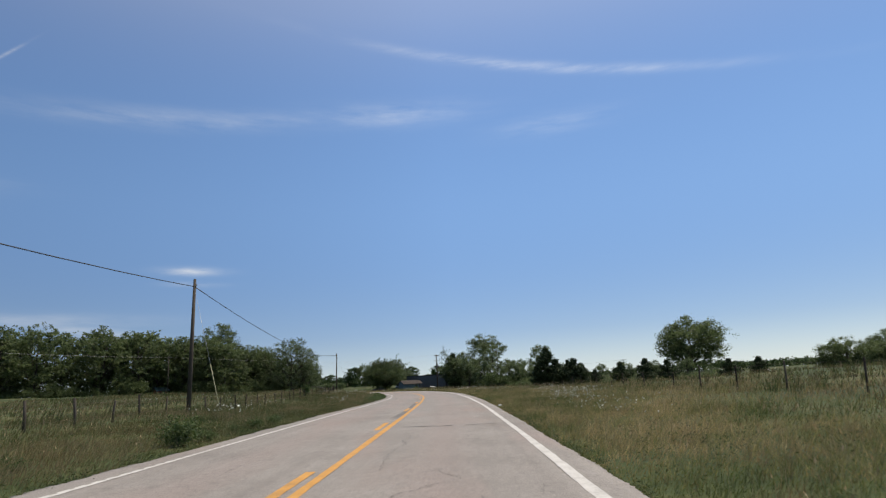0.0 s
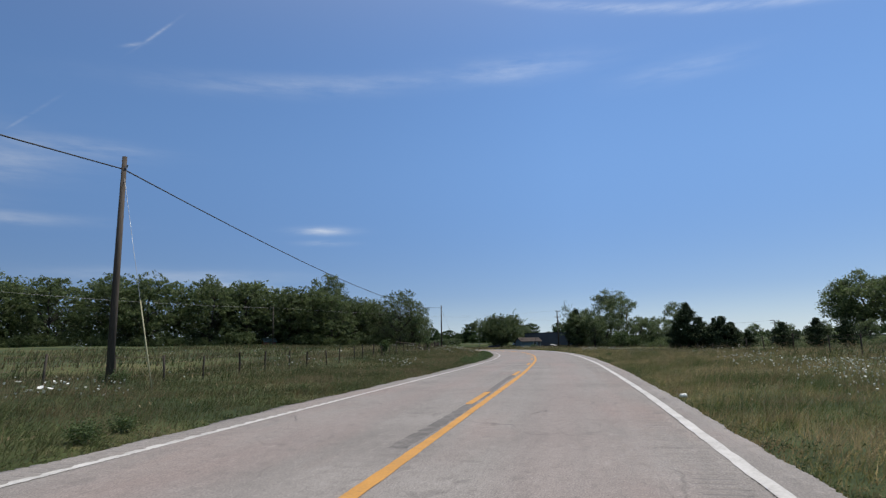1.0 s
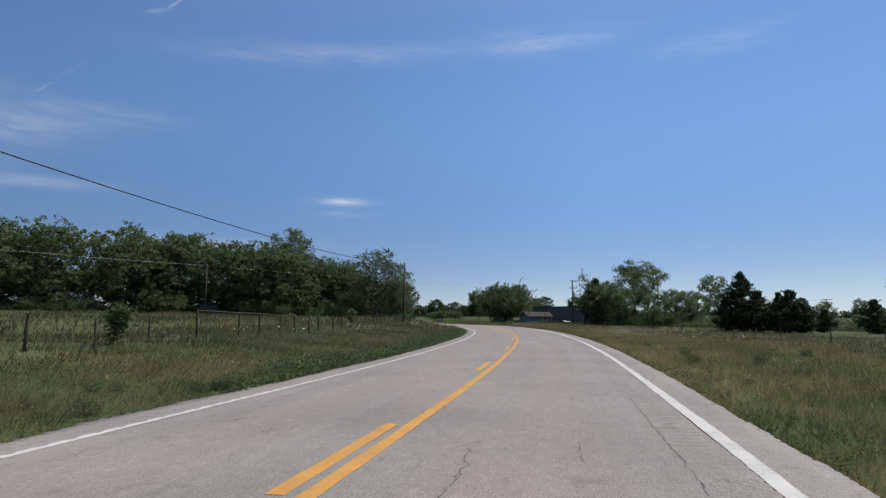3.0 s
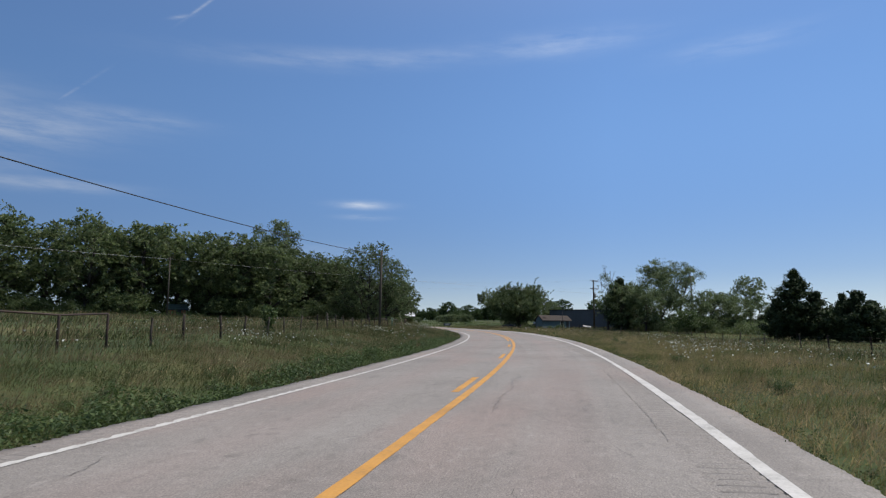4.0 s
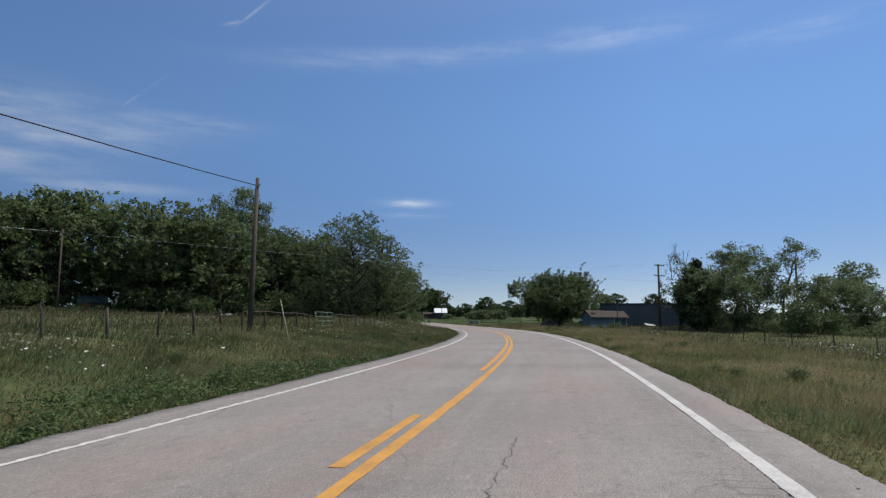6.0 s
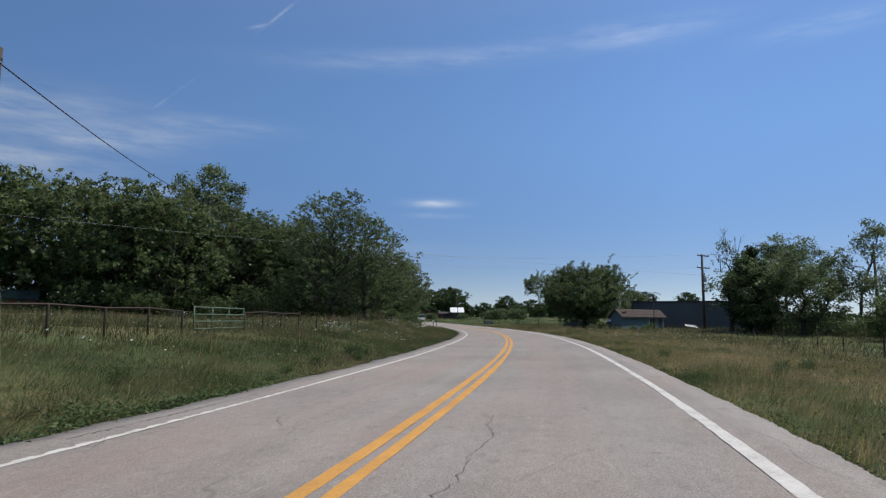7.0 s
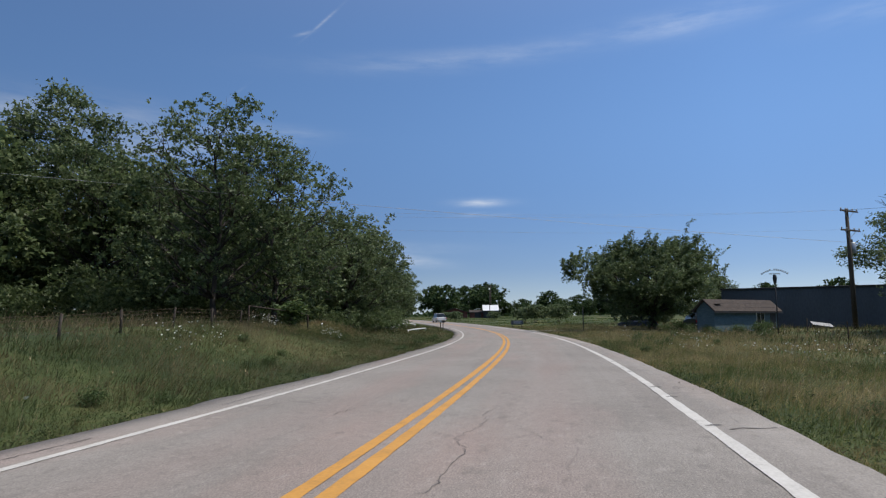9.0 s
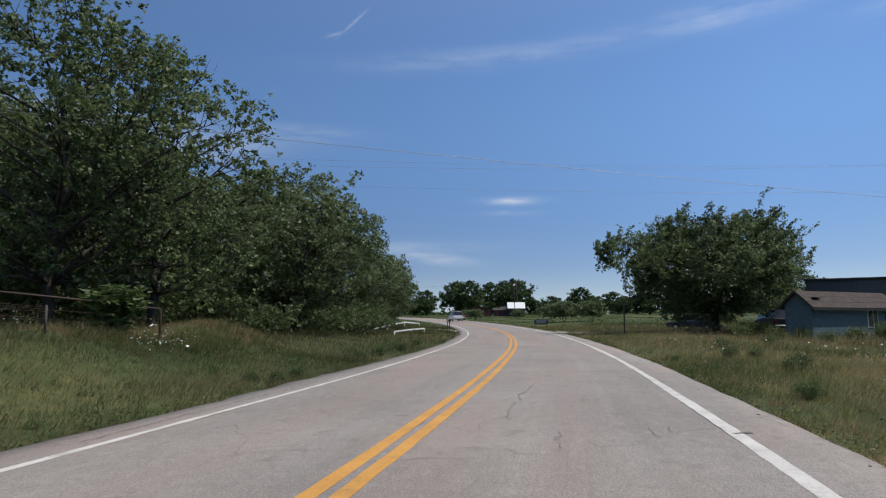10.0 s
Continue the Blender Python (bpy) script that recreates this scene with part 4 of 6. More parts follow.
# ---------------------------------------------------------------- poles and lines
def utility_pole(label, x, y, top, radius=0.15, arms=(), transformer=False, turn=0.0, lean=(0, 0)):
    """A round wooden pole at (x, y) up to the height top; arms: (height, length)."""
    z0 = gz(x, y)
    h = top - z0
    pole = thing("utility_pole", label, "utility pole", "utility poles", (x, y, z0), turn)
    tubes("shaft", [([(0, 0, -0.5), (lean[0] * 0.5, lean[1] * 0.5, h * 0.5), (lean[0], lean[1], h)], [radius * 1.15, radius, radius * 0.72])], M_POLE, pole, 12)
    for za, ln in arms:
        arm = part("crossarm", box_bm(ln, 0.11, 0.13, (0, -radius - 0.04, za - z0), 0.012), M_POLE, pole)
        v, f = tube_data([([(-ln * 0.28, -radius - 0.02, za - z0 + 0.02), (0, -radius * 0.6, za - z0 - 0.62)], [0.018, 0.018]),
                          ([(ln * 0.28, -radius - 0.02, za - z0 + 0.02), (0, -radius * 0.6, za - z0 - 0.62)], [0.018, 0.018])], 5)
        part("brace", mesh_of("brace", v, f), M_STEEL, arm)
        for k in (-0.46, -0.2, 0.2, 0.46):
            v, f = tube_data([([(ln * k, -radius - 0.04, za - z0 + 0.12), (ln * k, -radius - 0.04, za - z0 + 0.22), (ln * k, -radius - 0.04, za - z0 + 0.30)], [0.02, 0.06, 0.035])], 8)
            part("insulator", mesh_of("insulator", v, f, True), M_LIGHTWIRE, arm)
    if transformer:
        v, f = tube_data([([(0.42, 0, h - 3.7), (0.42, 0, h - 3.65), (0.42, 0, h - 2.85), (0.42, 0, h - 2.78)], [0.22, 0.25, 0.25, 0.16])], 14)
        can = part("transformer", mesh_of("transformer", v, f, True), M_STEEL, pole, "grey drum transformer")
        v, f = tube_data([([(0.42, 0.05, h - 2.8), (0.42, 0.05, h - 2.5)], [0.04, 0.03]), ([(0.34, -0.08, h - 2.8), (0.34, -0.08, h - 2.55)], [0.04, 0.03])], 7)
        part("bushing", mesh_of("bushing", v, f), M_POLE, can)
    else:
        v, f = tube_data([([(radius * 0.7, 0, h - 0.38), (radius + 0.1, 0, h - 0.36), (radius + 0.14, 0, h - 0.28)], [0.03, 0.045, 0.025])], 8)
        part("insulator", mesh_of("insulator", v, f), M_LIGHTWIRE, pole)
    return pole


def line(label, a, b, sag, radius, mat=None, name="power_line"):
    """A hanging cable from a to b."""
    a, b = Vector(a), Vector(b)
    pts = [a.lerp(b, u / 20) - Vector((0, 0, 4 * sag * (u / 20) * (1 - u / 20))) for u in range(21)]
    ob = tubes(name, [(pts, [radius] * 21)], mat or M_WIRE, None, 5)
    return tagged(ob, label, "cable", "overhead lines")


utility_pole("weathered round wooden utility pole in the verge grass", -11.6, 32.8, 7.65, 0.1, lean=(0.12, 0))
utility_pole("weathered round wooden utility pole beside the wire fence", -19.1, 114.8, 8.35, 0.105, lean=(0.1, 0))
utility_pole("tall wooden utility pole with two crossarms and a transformer", -2.9, 194.9, 11.2, 0.17, ((10.9, 2.3), (9.3, 2.5)), True, 52)
utility_pole("thin wooden utility pole at the edge of the wood", -60.5, 138.5, 11.3, 0.095)
utility_pole("far wooden utility pole with double crossarms", 76, 275.7, 8.9, 0.16, ((8.6, 3.0), (7.7, 3.0)), False, -20)
utility_pole("distant wooden utility pole with a crossarm by the farm", -87, 325, 14.0, 0.16, ((13.5, 2.8),), False, 25)
utility_pole("wooden utility pole standing in the clump of trees", 15.5, 191, 11.4, 0.15)
line("black overhead cable between roadside poles", (-10.3, -48, 7.0), (-11.5, 32.8, 7.25), 1.7, 0.021)
line("black overhead cable between roadside poles", (-11.5, 32.8, 7.25), (-19.0, 114.8, 8.0), 1.3, 0.021)
line("black overhead cable between roadside poles", (-19.0, 114.8, 8.0), (-52.5, 160.5, 14.8), 0.9, 0.019)
line("pale bare cable crossing the meadow", (-60.5, 138.5, 11.0), (-2.9, 194.9, 8.4), 0.35, 0.011, M_LIGHTWIRE)
line("pale bare cable along the wood", (-60.5, 138.5, 11.0), (-88, 66, 12.5), 0.8, 0.018, M_LIGHTWIRE)
for dx, z0, z1 in ((-1.0, 11.1, 9.0), (0.0, 11.1, 8.7), (1.0, 9.5, 8.1)):
    line("thin overhead cable crossing high over the road", (-2.9 + dx, 194.9 + 0.4 * dx, z0), (-44 + 0.5 * dx, 162.5 + dx, z1 + 0.6), 0.5, 0.0045, M_LIGHTWIRE)
line("thin overhead cable running on through the trees", (-2.9, 194.9, 11.1), (15.5, 191, 11.0), 0.2, 0.011)
line("thin far overhead cable over the road", (-87, 325, 13.6), (-150, 300, 13.0), 1.0, 0.02)
line("thin far overhead cable over the meadow", (76, 275.7, 8.8), (22, 270, 8.4), 0.8, 0.02)

M_GUARD = material("yellow_guard", [(0.26, 0.25, 0.15), (0.36, 0.345, 0.21)], 4, 30, 0.6, 0)
guy = thing("guy_wire", "steel guy wire with a faded yellow plastic guard", "cable", "overhead lines")
ga, gb = Vector((-11.5, 32.8, 7.2)), Vector((-9.7, 32.2, gz(-9.7, 32.2)))
tubes("strand", [([ga, ga.lerp(gb, 0.5), gb], [0.007] * 3)], M_STEEL, guy, 5)
tubes("guard", [([ga.lerp(gb, 0.62), ga.lerp(gb, 0.85), gb], [0.02, 0.02, 0.02])], M_GUARD, guy, 7)


# ---------------------------------------------------------------- fences
M_RUST = material("rusty_wire", [(0.07, 0.045, 0.03), (0.16, 0.11, 0.08)], 4, 40, 0.7, 0)
M_PIPE = material("brown_pipe", [(0.03, 0.02, 0.015), (0.065, 0.042, 0.03)], 4, 30, 0.7, 0.2)
M_GATE = material("green_gate_paint", [(0.04, 0.075, 0.045), (0.075, 0.115, 0.07), (0.12, 0.15, 0.11)], 5, 40, 0.5, 0.1)


def post_mesh(radius, height, seed):
    r = random.Random(seed)
    v, f = tube_data([([(0, 0, -0.4), (r.uniform(-0.02, 0.02), 0, height * 0.5), (r.uniform(-0.05, 0.05), r.uniform(-0.04, 0.04), height - 0.02), (r.uniform(-0.05, 0.05), 0, height)],
                       [radius * 1.08, radius, radius * 0.95, radius * 0.7])], 8)
    me = mesh_of("post", v, f, True)
    me.materials.append(M_POST)
    return me


POSTS = [post_mesh(0.042, 1.14, 1), post_mesh(0.05, 1.2, 2), post_mesh(0.036, 1.08, 3), post_mesh(0.06, 1.22, 4)]


def wire_fence(label, spots, wires=(0.3, 0.58, 0.84, 1.02), seed=1, pick=(0, 1, 2), tall=1.0):
    """Posts at the given places with strands of wire from post to post."""
    r = random.Random(seed)
    fence = thing("wire_fence", label, "fence", "field fences")
    pts = [Vector((x, y, gz(x, y))) for x, y in spots]
    for q in pts:
        ob = part("post", POSTS[r.choice(pick)], None, fence)
        ob.matrix_basis = pose(q.x, q.y, q.z, r.uniform(-3, 3), r.uniform(-3, 3), r.uniform(0, 360)) @ Matrix.Diagonal((1, 1, tall * r.uniform(0.92, 1.08), 1))
    for h in wires:
        tubes("strand", [([q + Vector((0, 0, h * tall)) for q in pts], [0.005] * len(pts))], M_RUST, fence, 4)
    return fence


def along(s0, s1, gap, d0, d1, jitter=0.25, seed=1):
    r = random.Random(seed)
    out, s = [], s0
    while s <= s1:
        q = on_road(s + r.uniform(-jitter, jitter), d0 + (d1 - d0) * (s - s0) / max(1e-6, s1 - s0) + r.uniform(-0.12, 0.12))
        out.append((float(q[0]), float(q[1])))
        s += gap
    return out


wire_fence("old wire fence on thin dark wooden posts along the meadow", along(5.3, 67.5, 2.55, -11.7, -11.7, 0.1, seed=1), seed=1, tall=0.8)
wire_fence("old wire fence on dark wooden posts beside the poles", along(81.9, 116.5, 2.45, -11.8, -11.7, 0.1, seed=2), seed=2, tall=0.8)
wire_fence("old wire fence on dark wooden posts leading to the wood", along(142.4, 164.5, 2.62, -11.6, -11.1, 0.1, seed=3), seed=3, pick=(0, 2), tall=0.64)
wire_fence("wire fence on stout wooden posts across the verge", along(4, 88, 5.0, 14.0, 17.5, 0.8, seed=4), seed=4, pick=(0, 2))
wire_fence("wire fence on wooden posts along the lower meadow", along(92, 182, 4.4, 17.8, 21, 0.7, seed=5), seed=5, pick=(0, 2))


def rd(s, d):
    q = on_road(s, d)
    return float(q[0]), float(q[1])


def pipe_fence(label, spots, tall=1.05):
    """A short run of stout posts under one continuous pipe rail."""
    fence = thing("pipe_fence", label, "fence", "field fences")
    tops = []
    for x, y in spots:
        z = gz(x, y)
        v, f = tube_data([([(x, y, z - 0.4), (x, y, z + 0.6), (x, y, z + tall - 0.05), (x, y, z + tall - 0.01)], [0.042, 0.04, 0.038, 0.03])], 10)
        part("post", mesh_of("post", v, f, True), M_PIPE, fence)
        tops.append(Vector((x, y, z + tall)))
    tubes("rail", [(tops, [0.028] * len(tops))], M_PIPE, fence, 8)
    for h in (0.34, 0.62):
        tubes("strand", [([q + Vector((0, 0, h - tall)) for q in tops], [0.005] * len(tops))], M_RUST, fence, 4)


pipe_fence("brown pipe rail on five stout posts in the wire fence", [rd(s, -11.75) for s in (69.7, 73.2, 75.3, 77.8, 79.8)])
pipe_fence("brown pipe rail on stout posts running up to the gate", [rd(s, -11.7) for s in (117.9, 120.4, 122.7, 124.9, 127.0)], 0.86)
pipe_fence("rusty pipe rail on stout posts beyond the gate", [rd(s, -11.7) for s in (132.2, 134.3, 136.7, 139.4)], 0.88)
pipe_fence("old pipe rail on dark posts at the edge of the wood", [rd(161.9, -11.4), rd(165.3, -10.75), rd(167.4, -10.5)], 0.95)


def gate(label, a, b):
    """A tubular field gate between two posts."""
    g = thing("field_gate", label, "gate", "field fences")
    a, b = Vector((*a, gz(*a) + 0.15)), Vector((*b, gz(*b) + 0.15))
    for k in range(4):
        up = Vector((0, 0, 0.1 + 0.27 * k))
        tubes("bar", [([a + up, a.lerp(b, 0.5) + up, b + up], [0.027] * 3)], M_GATE, g, 8)
    for u in (0.0, 0.33, 0.66, 1.0):
        q = a.lerp(b, u)
        tubes("upright", [([q + Vector((0, 0, 0.05)), q + Vector((0, 0, 0.95))], [0.027, 0.027])], M_GATE, g, 8)


gate("pale green tubular steel field gate, closed", rd(127.2, -11.35), rd(132.0, -11.65))


# ---------------------------------------------------------------- shed, large building and sign
M_TEAL = material("teal_siding", [(0.05, 0.082, 0.10), (0.085, 0.13, 0.152), (0.125, 0.178, 0.198)], 2.5, 30, 0.75, 0.2, stretch=(1, 1, 4))
M_ROOF = material("brown_shingle", [(0.03, 0.023, 0.019), (0.052, 0.04, 0.034), (0.085, 0.067, 0.056)], 3, 26, 0.9, 0.5)
M_BLUEWALL = material("dark_metal_wall", [(0.046, 0.056, 0.07), (0.064, 0.077, 0.093), (0.085, 0.1, 0.118)], 0.4, 9, 0.8, 0.1, stretch=(1, 1, 0.3))
M_PALEWALL = material("pale_wall", [(0.3, 0.3, 0.3), (0.45, 0.45, 0.44)], 1.5, 20, 0.8, 0.2)
M_DARK = material("dark_trim", [(0.015, 0.015, 0.016), (0.04, 0.04, 0.042)], 4, 30, 0.5, 0.1)
M_TRIM = material("white_trim", [(0.45, 0.45, 0.43), (0.7, 0.7, 0.67)], 4, 30, 0.7, 0.1)
M_GLASS = bpy.data.materials.new("window_glass")
M_GLASS.use_nodes = True
_g = M_GLASS.node_tree.nodes["Principled BSDF"]
_g.inputs["Base Color"].default_value, _g.inputs["Roughness"].default_value, _g.inputs["IOR"].default_value = (0.02, 0.025, 0.03, 1), 0.05, 1.5


def gable_house(name, label, category, x, y, turn, length, width, eave, ridge, wall_mat, roof_mat, windows=(), doors=(), over=0.3, boards=True, group=""):
    """A gabled building: front along local +x from the origin corner, depth to +y; windows and doors: (x, z, w, h) on the front."""
    z = gz(x, y)
    h = thing(name, label, category, group, (x, y, z - 0.1), turn)
    bm = bmesh.new()
    pr = [(0, 0), (width, 0), (width, eave), (width / 2, ridge - 0.08), (0, eave)]
    rings = []
    for xx in (0.0, length):
        rings.append([bm.verts.new((xx, yy, zz)) for yy, zz in pr])
    bm.faces.new(rings[0])
    bm.faces.new(rings[1][::-1])
    for i in range(5):
        j = (i + 1) % 5
        bm.faces.new((rings[0][i], rings[1][i], rings[1][j], rings[0][j]))
    wall = part("wall", bm, wall_mat, h)
    if boards:
        for k in range(int(eave / 0.2)):
            part("board", box_bm(length, 0.02, 0.185, (length / 2, -0.012, 0.05 + k * 0.2)), wall_mat, wall)
    slope = math.atan2(ridge - eave, width / 2)
    run = math.hypot(width / 2 + over, (ridge - eave) * (1 + over / (width / 2)))
    roof = None
    for side in (0, 1):
        bm = bmesh.new()
        bmesh.ops.create_cube(bm, size=1, matrix=Matrix.Diagonal((length + 2 * over, run, 0.09, 1)))
        rt = Matrix.Rotation(slope if side == 0 else -slope, 4, "X")
        cy = (width / 2 - over) / 2 if side == 0 else width - (width / 2 - over) / 2
        cz = (ridge + eave - (ridge - eave) * over / (width / 2)) / 2 + 0.03
        bmesh.ops.transform(bm, matrix=Matrix.Translation((length / 2, cy, cz)) @ rt, verts=bm.verts)
        ob = part("roof", bm, roof_mat, h)
        rows = max(2, int(run / 0.5))
        if boards:
            for k in range(rows):
                bm = bmesh.new()
                bmesh.ops.create_cube(bm, size=1, matrix=Matrix.Translation((0, (k + 0.5) / rows * run - run / 2, 0.05 + 0.004 * (k % 2))) @ Matrix.Diagonal((length + 2 * over, run / rows * 0.97, 0.018, 1)))
                bmesh.ops.transform(bm, matrix=Matrix.Translation((length / 2, cy, cz)) @ rt, verts=bm.verts)
                part("shingle_course", bm, roof_mat, ob)
    part("fascia", box_bm(length + 2 * over, 0.03, 0.14, (length / 2, -over - 0.02, eave - (ridge - eave) * over / (width / 2) - 0.1)), M_DARK, h)
    for wx, wz, ww, wh in windows:
        win = part("window", box_bm(ww + 0.16, 0.05, wh + 0.16, (wx, -0.03, wz)), M_TRIM, h)
        part("pane", box_bm(ww, 0.02, wh, (wx, -0.062, wz + 0.08)), M_GLASS, win)
        part("mullion", box_bm(0.04, 0.03, wh, (wx, -0.075, wz + 0.08)), M_TRIM, win)
    for wx, wz, ww, wh in doors:
        d = part("door", box_bm(ww, 0.05, wh, (wx, -0.035, wz)), M_DARK, h)
        part("handle", box_bm(0.05, 0.06, 0.05, (wx + ww * 0.38, -0.09, wz + wh * 0.47), 0.01), M_STEEL, d)
    return h


front_turn = math.degrees(math.atan2(201 - 193.4, -8.2 + 13.3))
shed = gable_house("shed", "small teal clapboard shed with a sagging brown shingle roof", "shed", -13.3, 193.4, front_turn, 9.1, 1.75, 2.2, 3.0, M_TEAL, M_ROOF,
                   windows=[(6.4, 0.7, 1.0, 1.05)], doors=[(8.3, 0.1, 0.8, 1.75)])
part("roof_hole", box_bm(0.8, 0.4, 0.03, (0.9, 0.3, 2.62)), M_DARK, shed, "dark torn patch in the shingles")


def flat_building():
    z = gz(-4, 207)
    b = thing("warehouse", "large dark blue-grey metal building with a flat roof", "building", "", (-13.2, 208.0, z - 0.1), -2)
    ln, wd, h = 16.4, 15.0, 5.4 - z
    body = part("wall", box_bm(ln, wd, h, (ln / 2, wd / 2, 0)), M_BLUEWALL, b)
    for k in range(26):
        part("panel", box_bm(0.58, 0.012, h - 0.15, (0.3 + k * 0.61, -0.006, 0.05)), M_BLUEWALL, body)
    for k in range(24):
        part("panel", box_bm(0.012, 0.58, h - 0.15, (-0.006, 0.3 + k * 0.61, 0.05)), M_BLUEWALL, body)
    part("roof_edge", box_bm(ln + 0.3, wd + 0.3, 0.16, (ln / 2, wd / 2, h), 0.02), M_DARK, b)
    part("annex", box_bm(2.6, 6, 2.4, (ln + 1.3, 4, 0), 0.02), M_PALEWALL, b)


flat_building()


M_REDWALL = material("rust_red_wall", [(0.16, 0.045, 0.025), (0.26, 0.08, 0.045), (0.33, 0.12, 0.07)], 2, 20, 0.8, 0.2, stretch=(1, 1, 0.3))
M_GREENROOF = material("green_metal_roof", [(0.035, 0.06, 0.052), (0.06, 0.09, 0.08)], 2, 14, 0.5, 0.1, stretch=(5, 1, 1))
gable_house("hut", "small rust-red hut with a green metal roof at the wood edge", "shed", -66.4, 146.1, 50, 2.6, 1.9, 1.5, 2.1, M_REDWALL, M_GREENROOF, doors=[(1.5, 0.1, 0.8, 1.5)], boards=False)


def arch_sign():
    x, y = -8.7, 186.8
    z = gz(x, y)
    sg = thing("pole_sign", "black post with a round head and an arched white sign", "sign", "", (x, y, z), 12)
    tubes("post", [([(0, 0, -0.4), (0, 0, 2.2), (0, 0, 4.35 - z + 0.8)], [0.05, 0.045, 0.04])], M_DARK, sg, 10)
    v, f = tube_data([([(0, 0, 4.75 - z), (0, 0, 4.85 - z), (0, 0, 5.15 - z), (0, 0, 5.38 - z), (0, 0, 5.45 - z)], [0.06, 0.11, 0.145, 0.12, 0.06])], 14)
    part("head", mesh_of("head", v, f, True), M_DARK, sg)
    for k in range(13):
        w = (k - 6) / 6
        if k in (5,):
            continue
        bm = box_bm(0.085, 0.03, 0.14, (0, 0, -0.07), 0.008)
        bmesh.ops.transform(bm, matrix=Matrix.Translation((w * 0.86, 0, 5.82 - z - 0.3 * w * w)) @ Matrix.Rotation(w * 0.6, 4, "Y"), verts=bm.verts)
        part("letter_bar", bm, M_TRIM, sg)
    for k in range(6):
        part("letter_bar", box_bm(0.085, 0.03, 0.10, (-0.3 + 0.12 * k, 0, 5.46 - z), 0.008), M_TRIM, sg)
    tubes("arch", [([(w * 0.9, 0.03, 5.78 - z - 0.3 * w * w) for w in (-1, -0.5, 0, 0.5, 1)], [0.012] * 5)], M_DARK, sg, 5)


arch_sign()


def trough():
    """An upturned tub with rounded ends."""
    x, y = -53.2, 155.6
    tr = thing("trough", "white upturned feed trough lying before the wood", "trough", "", (x, y, gz(x, y)), 38)
    v, f = [], []
    for k in range(13):
        u = k / 12 * 2 - 1
        r = 0.38 * (1 - abs(u) ** 5) ** 0.5 + 0.02
        for e in range(7):
            w = math.pi * e / 6
            v.append((u * 1.1, r * math.cos(w), 0.28 + r * 0.9 * math.sin(w)))
    for k in range(12):
        f += [(7 * k + e, 7 * k + 7 + e, 7 * k + 8 + e, 7 * k + 1 + e) for e in range(6)]
    part("tub", mesh_of("tub", v, f, True), M_TRIM, tr)
    part("block", box_bm(1.6, 0.5, 0.4, (0, 0, -0.1), 0.03), M_POST, tr)


trough()

vx, vy = -15.6, 90.45
vine = thing("vine_post", "old fence post overgrown with green vines", "post", "fence posts under vines", (vx, vy, gz(vx, vy)))
tubes("post", [([(0, 0, -0.3), (0.02, 0, 0.6), (0, 0, 1.05)], [0.06, 0.055, 0.045])], M_POST, vine, 8)
_r = np.random.RandomState(77)
_q = _r.normal(0, 1, (110, 3)) * (0.13, 0.13, 0.13) + (0, 0, 1.0)
_q[:40] = _r.normal(0, 1, (40, 3)) * (0.08, 0.08, 0.28) + (0, 0, 0.55)
part("foliage", leaf_mesh("foliage", _q, 0.11, _r, 8, 0.1), M_WEED, vine)
vx, vy = rd(165.6, -10.75)
copy_thing(vine, pose(vx, vy, gz(vx, vy), 0, 0, 200) @ Matrix.Diagonal((1.9, 2.6, 1.05, 1)))
vx, vy = rd(64.9, -11.8)
copy_thing(vine, pose(vx, vy, gz(vx, vy), 0, 14, 70) @ Matrix.Diagonal((1.1, 1.1, 0.92, 1)))

guy = thing("guy_wire", "steel guy wire with a pale plastic guard by the fence", "cable", "overhead lines")
ga, gb = Vector((-19.0, 114.8, 7.9)), Vector((-16.3, 113.7, gz(-16.3, 113.7)))
tubes("strand", [([ga, ga.lerp(gb, 0.5), gb], [0.007] * 3)], M_WIRE, guy, 5)
tubes("guard", [([ga.lerp(gb, 0.74), ga.lerp(gb, 0.88), gb], [0.018] * 3)], M_GUARD, guy, 7)


# ---------------------------------------------------------------- vehicles
M_TYRE = material("tyre", [(0.012, 0.012, 0.012), (0.03, 0.03, 0.03)], 4, 40, 0.9, 0.2)
M_CHROME = material("chrome", [(0.5, 0.5, 0.5), (0.7, 0.7, 0.7)], 3, 20, 0.2, 0, metal=1.0)
M_LAMP = material("red_lens", [(0.25, 0.01, 0.01), (0.4, 0.02, 0.02)], 3, 20, 0.3, 0)


def paint(name, c):
    m = material(name, [tuple(q * 0.85 for q in c), c], 1.5, 20, 0.3, 0)
    m.node_tree.nodes["Principled BSDF"].inputs["Coat Weight"].default_value = 0.6
    return m


